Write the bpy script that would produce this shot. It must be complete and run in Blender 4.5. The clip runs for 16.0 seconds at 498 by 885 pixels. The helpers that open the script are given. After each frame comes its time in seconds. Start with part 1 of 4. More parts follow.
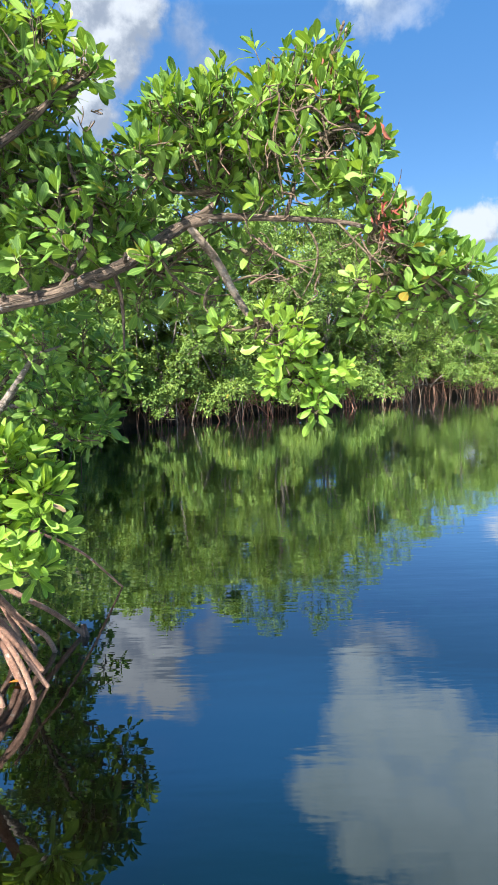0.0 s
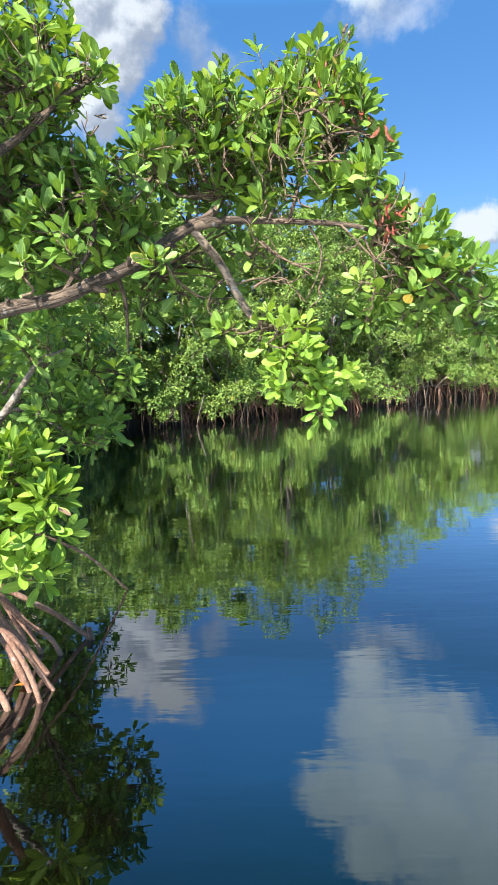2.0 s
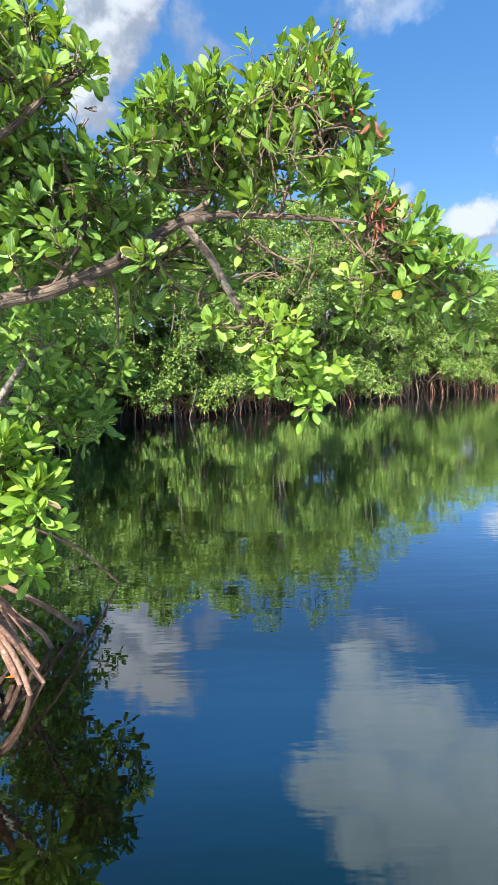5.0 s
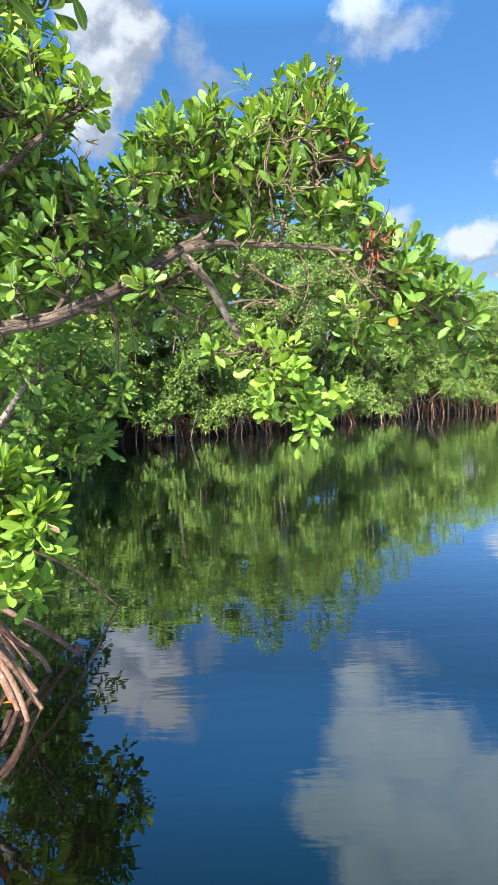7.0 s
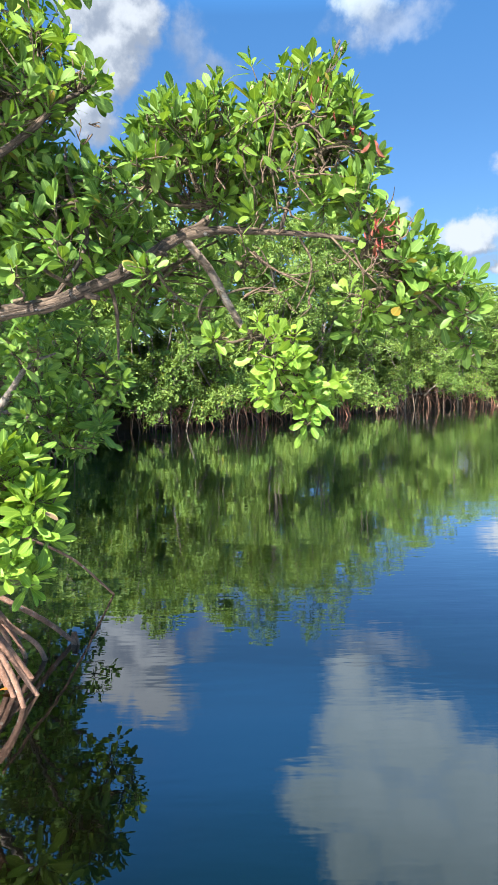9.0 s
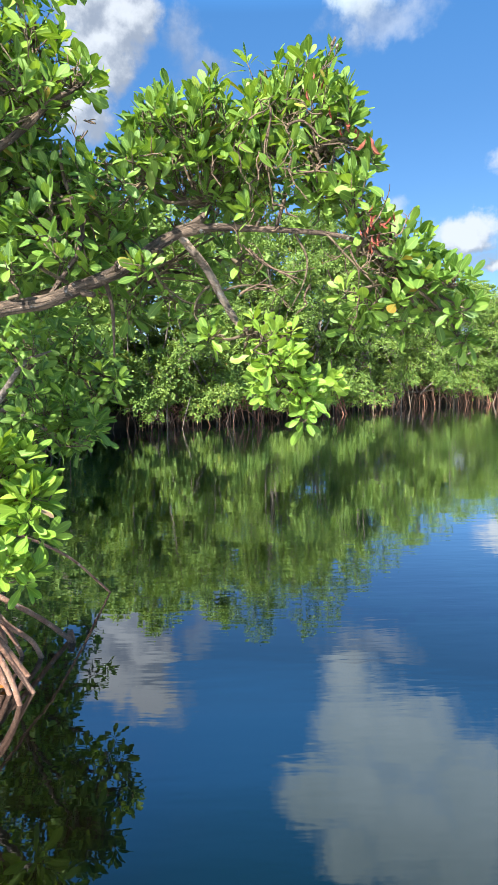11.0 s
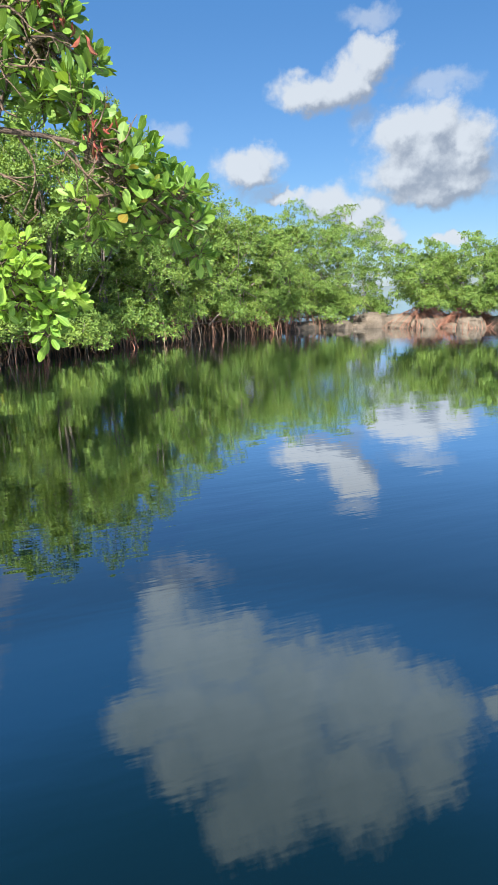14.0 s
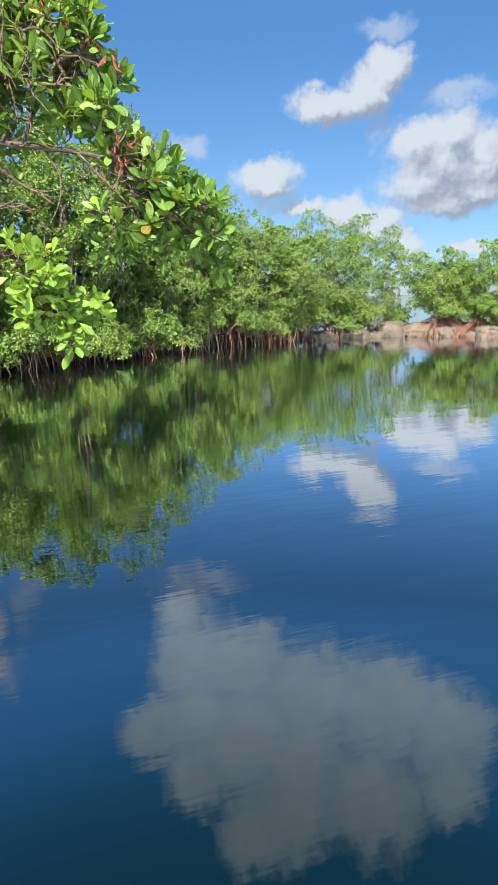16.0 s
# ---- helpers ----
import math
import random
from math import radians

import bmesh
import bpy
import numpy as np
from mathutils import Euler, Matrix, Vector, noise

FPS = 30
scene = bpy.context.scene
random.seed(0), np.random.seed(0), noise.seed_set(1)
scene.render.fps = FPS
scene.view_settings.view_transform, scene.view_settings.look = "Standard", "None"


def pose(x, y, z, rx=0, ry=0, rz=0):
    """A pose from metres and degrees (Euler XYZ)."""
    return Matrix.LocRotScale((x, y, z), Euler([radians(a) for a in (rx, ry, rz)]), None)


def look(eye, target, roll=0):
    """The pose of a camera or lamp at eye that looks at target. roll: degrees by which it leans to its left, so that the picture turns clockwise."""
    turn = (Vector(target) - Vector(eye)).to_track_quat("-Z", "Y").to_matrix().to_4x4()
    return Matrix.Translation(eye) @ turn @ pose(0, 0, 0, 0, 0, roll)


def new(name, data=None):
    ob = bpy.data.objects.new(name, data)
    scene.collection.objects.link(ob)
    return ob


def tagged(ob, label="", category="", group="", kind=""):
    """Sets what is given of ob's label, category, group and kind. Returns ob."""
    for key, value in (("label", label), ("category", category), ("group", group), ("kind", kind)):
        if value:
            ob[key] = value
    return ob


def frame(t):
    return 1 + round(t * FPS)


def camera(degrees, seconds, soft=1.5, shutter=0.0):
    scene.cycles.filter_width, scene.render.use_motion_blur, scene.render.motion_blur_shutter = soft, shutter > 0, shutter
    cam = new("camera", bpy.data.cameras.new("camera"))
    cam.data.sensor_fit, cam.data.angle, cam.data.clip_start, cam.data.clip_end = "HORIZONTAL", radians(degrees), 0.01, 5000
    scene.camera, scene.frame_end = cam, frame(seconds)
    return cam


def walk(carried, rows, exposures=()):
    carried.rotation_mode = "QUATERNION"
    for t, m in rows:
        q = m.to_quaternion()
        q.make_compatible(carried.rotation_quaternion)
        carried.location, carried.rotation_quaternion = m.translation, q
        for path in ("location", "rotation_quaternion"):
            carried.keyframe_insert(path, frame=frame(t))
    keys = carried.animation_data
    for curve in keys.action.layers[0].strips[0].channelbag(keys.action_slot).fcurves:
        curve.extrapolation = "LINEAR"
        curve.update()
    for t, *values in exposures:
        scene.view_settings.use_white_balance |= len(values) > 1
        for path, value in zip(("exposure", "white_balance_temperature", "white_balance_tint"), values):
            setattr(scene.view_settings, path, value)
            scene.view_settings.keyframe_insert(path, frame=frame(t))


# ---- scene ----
# ---- camera ----
cam = camera(45.03, 16.0, 1.1)

# seconds, place, then heading to the right, tilt up and lean to the left, in degrees
PATH = [
    (0, 0.000, 0.000, 1.451, 0.00, -8.59, -1.22),
    (0.5, -0.005, -0.000, 1.459, -0.28, -8.62, -0.99),
    (1, -0.000, -0.002, 1.454, -0.55, -8.38, -1.24),
    (1.5, 0.001, -0.003, 1.459, -0.57, -8.34, -1.37),
    (2, 0.002, 0.003, 1.454, -0.47, -8.39, -1.47),
    (2.5, 0.005, 0.001, 1.450, -0.20, -8.60, -1.39),
    (3, -0.001, 0.004, 1.449, -0.30, -8.93, -1.42),
    (3.5, 0.007, 0.006, 1.442, 0.18, -9.48, -1.63),
    (3.7, 0.018, 0.007, 1.439, 0.79, -9.60, -1.71),
    (6, 0.011, -0.019, 1.480, -0.32, -7.88, -0.80),
    (6.5, 0.016, -0.022, 1.484, -0.26, -7.28, -1.04),
    (7, 0.024, -0.015, 1.478, 0.06, -7.19, -1.18),
    (7.5, 0.020, -0.013, 1.477, 0.23, -7.31, -1.05),
    (8, 0.011, -0.004, 1.470, 0.36, -7.67, -0.88),
    (8.5, 0.011, -0.015, 1.468, 0.57, -7.88, -0.71),
    (9, 0.006, -0.010, 1.467, 0.56, -7.97, -0.47),
    (11.5, 0.008, -0.014, 1.461, 1.23, -8.27, -0.50),
    (12, 0.041, -0.038, 1.436, 4.81, -9.18, -0.97),
    (12.3, 0.078, -0.070, 1.397, 9.80, -10.25, -1.30),
    (12.5, 0.116, -0.112, 1.379, 12.60, -12.01, -1.36),
    (13, 0.147, -0.115, 1.382, 17.80, -14.50, -1.18),
    (13.5, 0.150, -0.142, 1.384, 19.36, -14.70, -1.10),
    (14, 0.156, -0.132, 1.391, 19.81, -14.40, -1.03),
    (14.5, 0.148, -0.146, 1.388, 19.68, -14.15, -1.13),
    (15, 0.145, -0.144, 1.390, 19.21, -13.92, -1.16),
    (15.5, 0.139, -0.173, 1.387, 18.68, -13.62, -1.26),
    (16, 0.139, -0.160, 1.388, 18.16, -13.50, -1.29),
]


def stance(x, y, z, heading, tilt, lean):
    return pose(x, y, z, 90 + tilt, 0, -heading) @ pose(0, 0, 0, 0, 0, lean)


walk(cam, [(row[0], stance(*row[1:])) for row in PATH], [(0, 1.76), (11.5, 1.76), (12, 1.78), (12.5, 1.66), (13, 1.55), (13.6, 1.46), (16, 1.46)])

# ---- world, sun, exposure ----
SUN_HEADING, SUN_HEIGHT = -152.0, 46.0  # degrees clockwise from +y, and above the horizon
world = bpy.data.worlds.new("sky")
scene.world = world
world.use_nodes = True


class Nodes:
    """Short hand to wire up a node tree."""

    def __init__(self, tree):
        self.tree = tree
        tree.nodes.clear()

    def add(self, kind, inputs=(), **settings):
        node = self.tree.nodes.new(kind)
        if "operation" in settings:
            node.operation = settings["operation"]
        if "data_type" in settings:
            node.data_type, node.blend_type = settings["data_type"], settings["blend_type"]
        if "uv_map" in settings:
            node.uv_map = settings["uv_map"]
        for slot, value in dict(inputs).items():
            if isinstance(value, bpy.types.NodeSocket):
                self.tree.links.new(value, node.inputs[slot])
            else:
                node.inputs[slot].default_value = value
        return node

    def math(self, operation, a, b=0.0, c=0.0):
        return self.add("ShaderNodeMath", {0: a, 1: b, 2: c}, operation=operation).outputs[0]

    def vector(self, operation, a, b=(0, 0, 0), out=0):
        return self.add("ShaderNodeVectorMath", {0: a, 1: b}, operation=operation).outputs[out]

    def noise(self, where, scale, detail=3.0, rough=0.55, distortion=0.0):
        return self.add("ShaderNodeTexNoise", {"Vector": where, "Scale": scale, "Detail": detail, "Roughness": rough, "Distortion": distortion})

    def ramp(self, value, stops, smooth=False):
        node = self.add("ShaderNodeValToRGB", {0: value})
        node.color_ramp.interpolation = "EASE" if smooth else "LINEAR"
        marks = node.color_ramp.elements
        while len(marks) < len(stops):
            marks.new(0.5)
        for mark, (place, colour) in zip(marks, stops):
            mark.position = place
            mark.color = (*colour, 1) if isinstance(colour, tuple) else (colour, colour, colour, 1)
        return node.outputs[0]

    def mix(self, factor, a, b, blend="MIX"):
        node = self.add("ShaderNodeMix", data_type="RGBA", blend_type=blend)
        for slot, value in ((0, factor), (6, a), (7, b)):
            if isinstance(value, bpy.types.NodeSocket):
                self.tree.links.new(value, node.inputs[slot])
            else:
                node.inputs[slot].default_value = (*value, 1) if isinstance(value, tuple) else value
        return node.outputs[2]


def gather(n, where, puffs, size=0.74):
    """How far inside the nearest of the puffs a direction lies: 1 at a heart, 0 at an edge."""
    heap = None
    for a, h, ra, rh in puffs:
        off = n.vector("MULTIPLY", n.vector("SUBTRACT", where, (a, h, 0)), (size / ra, size / rh, 0))
        inside = n.math("SUBTRACT", 1.0, n.vector("LENGTH", off, out=1))
        heap = inside if heap is None else n.math("SMOOTH_MAX", heap, inside, 0.3)
    return heap


def build_sky():
    n = Nodes(world.node_tree)
    sky = n.add("ShaderNodeTexSky")
    sky.sky_type, sky.sun_disc = "NISHITA", False
    sky.sun_elevation, sky.sun_rotation = radians(SUN_HEIGHT), radians(SUN_HEADING)
    sky.air_density, sky.dust_density, sky.ozone_density = 1.0, 0.25, 2.0
    way = n.add("ShaderNodeTexCoord").outputs["Generated"]
    part_ = n.add("ShaderNodeSeparateXYZ", {0: way})
    heading = n.math("MULTIPLY", n.math("ARCTAN2", part_.outputs[0], part_.outputs[1]), 57.2958)
    height = n.math("MULTIPLY", n.math("ARCSINE", part_.outputs[2]), 57.2958)
    flat = n.add("ShaderNodeCombineXYZ", {0: heading, 1: height}).outputs[0]
    wide = n.noise(flat, 0.3, 5.0, 0.6)
    push = n.vector("SCALE", n.vector("SUBTRACT", wide.outputs["Color"], (0.5, 0.5, 0.5)))
    push.node.inputs["Scale"].default_value = 4.0
    bent = n.vector("ADD", flat, push)
    # fair-weather clouds: heading, height, half width, half height, in degrees
    puffs = [(25.4, 15.8, 2.9, 1.5), (28.6, 16.2, 2.4, 1.7), (30.9, 17.9, 1.9, 1.6), (33.6, 12.3, 2.5, 2.1), (36.2, 12.8, 2.6, 1.9), (38.5, 11.2, 2.5, 2.3), (35.3, 10.8, 4.0, 3.0), (34.3, 9.3, 3.9, 1.8), (37.3, 8.7, 3.1, 1.8), (35.4, 7.6, 3.2, 1.3), (20.1, 10.1, 2.8, 1.5),
             (27.3, 7.1, 2.6, 1.5), (30.2, 6.0, 2.3, 1.5), (32.4, 4.2, 1.8, 1.3), (23.6, 7.8, 1.8, 0.6), (37.6, 3.8, 1.4, 0.6), (-11.5, 25.0, 3.2, 2.6), (-9.6, 27.2, 2.7, 2.6), (-13.2, 28.4, 2.8, 2.4), (-13.4, 20.8, 2.4, 2.6), (-10.9, 23.4, 2.2, 1.9), (-9.4, 30.4, 2.6, 1.9)]
    heap = gather(n, bent, puffs)
    # a broad cloud base overhead, with a thin edge over the wisps
    veil = gather(n, bent, [(10.4, 28.6, 2.4, 2.4), (11.8, 33.0, 4.6, 4.2), (7.8, 38.3, 4.2, 3.2), (17.0, 33.5, 5.4, 4.3), (17.0, 40.0, 7.6, 4.8), (24.0, 36.6, 7.0, 5.0), (32.0, 37.0, 6.6, 4.7), (38.6, 37.8, 5.0, 4.1), (39.0, 41.6, 3.8, 2.8), (31.0, 43.6, 6.6, 4.3), (22.0, 44.6, 6.2, 4.2), (17.6, 46.4, 4.2, 3.2), (11.2, 42.4, 3.6, 2.8), (12.0, 38.0, 4.6, 4.0), (23.0, 41.0, 6.0, 4.2), (46.0, 36.0, 2.4, 1.6)], 1.0)
    wisps = gather(n, bent, [(-2.9, 23.6, 3.0, 1.5), (-4.6, 25.6, 1.6, 2.0), (36.0, 15.4, 3.6, 0.9), (30.2, 20.6, 2.2, 0.9), (13.6, 12.7, 1.6, 1.0), (30.0, 13.2, 1.2, 1.4), (40.0, 9.0, 3.0, 2.0), (-20.0, 34.0, 2.6, 2.0), (21.6, 8.3, 2.4, 0.8), (12.5, 26.6, 4.6, 1.7), (-7.4, 31.0, 2.2, 2.2)])
    fine = n.noise(flat, 0.5, 6.0, 0.6).outputs[0]
    grain = n.math("MULTIPLY_ADD", fine, 0.9, -0.45)
    puff = n.ramp(n.math("ADD", heap, n.math("MULTIPLY", grain, 0.62)), [(0.0, 0.0), (0.5, 1.0)], True)
    curls = n.noise(flat, 0.85, 6.0, 0.62).outputs[0]
    thin = n.ramp(n.math("ADD", n.math("MULTIPLY_ADD", veil, 1.15, 0.2), n.math("ADD", n.math("MULTIPLY", grain, 0.6), n.math("MULTIPLY_ADD", curls, 0.5, -0.25))), [(0.0, 0.0), (0.25, 0.3), (0.5, 0.78), (0.85, 1.0)], False)
    tint = n.ramp(part_.outputs[2], [(0.0, (0.37, 0.47, 0.67)), (0.12, (0.38, 0.52, 0.67)), (0.35, (0.37, 0.62, 0.82)), (0.46, (0.38, 0.71, 0.95)), (0.53, (0.58, 1.32, 1.78)), (0.6, (0.59, 1.54, 2.12)), (0.72, (0.26, 0.95, 1.12)), (0.85, (0.22, 0.70, 0.78)), (1.0, (0.18, 0.55, 0.62))])
    faint = n.math("MULTIPLY", n.ramp(n.math("ADD", wisps, grain), [(0.05, 0.0), (0.8, 1.0)], True), 0.5)
    cover = n.math("MAXIMUM", puff, faint)
    # lit from the upper left: compare the heap with itself a little nearer to the light
    lit = n.math("SUBTRACT", n.math("ADD", heap, grain), n.math("ADD", gather(n, n.vector("ADD", bent, (-0.8, 1.5, 0)), puffs), n.math("MULTIPLY_ADD", n.noise(n.vector("ADD", flat, (-0.25, 0.38, 0)), 0.5, 6.0, 0.6).outputs[0], 0.9, -0.45)))
    body = n.noise(n.vector("ADD", bent, (0.8, -1.2, 0)), 0.2, 4.0, 0.55).outputs[0]
    white = n.mix(n.ramp(n.math("MULTIPLY_ADD", lit, 0.9, n.math("MULTIPLY_ADD", body, 0.8, 0.14)), [(0.15, 0.0), (0.9, 1.0)], True), (1.8, 2.1, 2.6), (3.95, 4.25, 4.6))
    grey = n.mix(n.ramp(part_.outputs[2], [(0.5, 0.0), (0.72, 1.0)]), n.mix(n.ramp(part_.outputs[2], [(0.42, 0.0), (0.60, 1.0)]), n.mix(body, (2.5, 3.1, 3.7), (3.8, 4.3, 4.8)), n.mix(body, (4.1, 5.3, 6.0), (6.9, 8.2, 9.1))), n.mix(body, (2.6, 3.4, 3.8), (4.3, 5.2, 5.5)))
    colour = n.mix(n.math("MULTIPLY", thin, 0.92), n.mix(1.0, sky.outputs[0], tint, "MULTIPLY"), grey)
    colour = n.mix(n.math("MULTIPLY", cover, 0.93), colour, white)
    back = n.add("ShaderNodeBackground", {"Color": colour, "Strength": SKY_STRENGTH})
    n.add("ShaderNodeOutputWorld", {"Surface": back.outputs[0]})


SKY_STRENGTH = 0.068
build_sky()

sun = new("sun", bpy.data.lights.new("sun", "SUN"))
sun.data.energy, sun.data.angle, sun.data.color = 5.0, radians(0.55), (1.0, 0.95, 0.86)
toward = Vector((math.sin(radians(SUN_HEADING)) * math.cos(radians(SUN_HEIGHT)), math.cos(radians(SUN_HEADING)) * math.cos(radians(SUN_HEIGHT)), math.sin(radians(SUN_HEIGHT))))
sun.matrix_world = look(toward * 50, (0, 0, 0))


# ---- materials ----
def material(name):
    m = bpy.data.materials.new(name)
    m.use_nodes = True
    return m, Nodes(m.node_tree)


def leaf_material(name, dark, mid, light, single, clear=0.34, ribs=True):
    """A waxy leaf that lets some light through. single: each leaf is an object of its own."""
    m, n = material(name)
    luck = n.add("ShaderNodeObjectInfo").outputs["Random"] if single else n.add("ShaderNodeNewGeometry").outputs["Random Per Island"]
    colour = n.ramp(luck, [(0.0, dark), (0.45, mid), (1.0, light)] if single else [(0.0, dark), (0.45, mid), (0.968, light), (0.992, (0.26, 0.30, 0.04)), (1.0, (0.33, 0.18, 0.03))])
    where = n.add("ShaderNodeTexCoord").outputs["Object"]
    blotch = n.noise(where, 26.0 if not single else 5.0, 3.0).outputs[0]
    colour = n.mix(n.math("MULTIPLY", blotch, 0.35), colour, (mid[0] * 1.35, mid[1] * 1.15, mid[2]))
    age = n.noise(where, 1.3, 3.0, 0.6).outputs[0]  # stands of older and younger leaves
    colour = n.mix(n.ramp(age, [(0.4, 0.0), (0.66, 0.42)]), colour, (mid[0] * 0.48, mid[1] * 0.72, mid[2] * 0.85))
    if ribs:
        across = n.add("ShaderNodeSeparateXYZ", {0: n.add("ShaderNodeUVMap", uv_map="blade").outputs[0]})
        rib = n.ramp(n.math("ABSOLUTE", n.math("SUBTRACT", across.outputs[0], 0.5)), [(0.0, 0.55), (0.07, 0.0)])
        colour = n.mix(rib, colour, (light[0] * 1.3, light[1] * 1.2, light[2] * 1.6))
    gloss = n.add("ShaderNodeBsdfPrincipled", {"Base Color": colour, "Roughness": n.math("MULTIPLY_ADD", blotch, 0.3, 0.36 if ribs else 0.5), "IOR": 1.45})
    through_ = n.add("ShaderNodeBsdfTranslucent", {"Color": n.mix(1.0, colour, (1.25, 1.15, 0.45), "MULTIPLY")})
    both = n.add("ShaderNodeMixShader", {0: clear, 1: gloss.outputs[0], 2: through_.outputs[0]})
    n.add("ShaderNodeOutputMaterial", {0: both.outputs[0]})
    return m


GREEN = ((0.048, 0.112, 0.021), (0.132, 0.242, 0.036), (0.216, 0.345, 0.055))
LEAF = leaf_material("leaf", *GREEN, False)
LEAF_SINGLE = leaf_material("leaf_single", *GREEN, True)
FAR_LEAF = leaf_material("far_leaf", (0.060, 0.118, 0.025), (0.160, 0.252, 0.048), (0.230, 0.330, 0.072), False, 0.28, False)
YOUNG = ((0.100, 0.210, 0.024), (0.205, 0.345, 0.042), (0.290, 0.430, 0.062))
YOUNG_LEAF = leaf_material("young_leaf", *YOUNG, False)
YOUNG_SINGLE = leaf_material("young_leaf_single", *YOUNG, True)


def bark_material(name, dark, light, scale=1.0, rough=0.85, spots=True, grain=(0.3, 1.0, 0.6), cracks=0.6, lengthwise=False):
    """Bark; lengthwise: its cracks follow the limb, by the mesh's own grain."""
    m, n = material(name)
    where = n.add("ShaderNodeTexCoord").outputs["Object"]
    along = n.vector("MULTIPLY", where, grain)
    if lengthwise:
        run = n.add("ShaderNodeAttribute")
        run.attribute_name = "grain"
        along = n.vector("MULTIPLY", run.outputs["Vector"], (1.0, 1.0, 0.2))
    coarse = n.noise(where, 9.0 * scale, 5.0, 0.65).outputs[0]
    fine = n.noise(along, 75.0 * scale, 5.0, 0.7, 0.2).outputs[0]
    crack = n.noise(along, 30.0 * scale, 4.0, 0.6, 0.3).outputs[0]
    colour = n.mix(n.ramp(coarse, [(0.3, 0.0), (0.7, 1.0)]), dark, light)
    colour = n.mix(n.math("MULTIPLY", n.ramp(fine, [(0.35, 1.0), (0.6, 0.0)]), 0.55), colour, tuple(c * 0.35 for c in dark))
    colour = n.mix(n.math("MULTIPLY", n.ramp(crack, [(0.36, 1.0), (0.5, 0.0)]), cracks), colour, tuple(c * 0.4 for c in dark))
    if spots:
        colour = n.mix(n.ramp(n.noise(where, 24.0 * scale, 2.0).outputs[0], [(0.64, 0.0), (0.7, 0.5)]), colour, (0.42, 0.40, 0.36))
    relief = n.math("ADD", n.math("MULTIPLY", fine, 0.6), n.ramp(crack, [(0.38, 0.0), (0.52, 1.0)]))
    bump = n.add("ShaderNodeBump", {"Height": relief, "Strength": 1.5 * cracks, "Distance": 0.012 / scale})
    skin = n.add("ShaderNodeBsdfPrincipled", {"Base Color": colour, "Roughness": rough, "Normal": bump.outputs[0]})
    n.add("ShaderNodeOutputMaterial", {0: skin.outputs[0]})
    return m


BARK = bark_material("bark", (0.062, 0.040, 0.026), (0.210, 0.145, 0.098), 1.9, lengthwise=True, cracks=0.75)
ROOT_BARK = bark_material("root_bark", (0.145, 0.064, 0.040), (0.360, 0.210, 0.142), 1.3, grain=(1.0, 1.0, 1.0), cracks=0.28)
FAR_BARK = bark_material("far_bark", (0.120, 0.060, 0.040), (0.296, 0.176, 0.128), 0.5, spots=False)
RED_ROOT = bark_material("red_root_bark", (0.20, 0.075, 0.045), (0.42, 0.20, 0.13), 0.7, spots=False, cracks=0.3)
PALE_WOOD = bark_material("pale_wood", (0.19, 0.130, 0.088), (0.44, 0.325, 0.235), 1.4)
GREY_TWIG = bark_material("grey_twig", (0.136, 0.104, 0.080), (0.320, 0.272, 0.224), 1.0, spots=False)
DRY_TWIG = bark_material("dry_twig", (0.11, 0.066, 0.040), (0.25, 0.165, 0.105), 1.0, spots=False)
TWIG = bark_material("twig_bark", (0.104, 0.072, 0.040), (0.216, 0.160, 0.096), 1.5, spots=False)


def dead_leaf_material():
    m, n = material("dead_leaf")
    where = n.add("ShaderNodeTexCoord").outputs["Object"]
    luck = n.add("ShaderNodeObjectInfo").outputs["Random"]
    colour = n.mix(luck, (0.23, 0.024, 0.013), (0.18, 0.050, 0.020))
    colour = n.mix(n.ramp(n.noise(where, 5.0, 4.0).outputs[0], [(0.45, 0.0), (0.7, 0.7)]), colour, (0.10, 0.04, 0.02))
    skin = n.add("ShaderNodeBsdfPrincipled", {"Base Color": colour, "Roughness": 0.7})
    n.add("ShaderNodeOutputMaterial", {0: skin.outputs[0]})
    return m


DEAD_LEAF = dead_leaf_material()


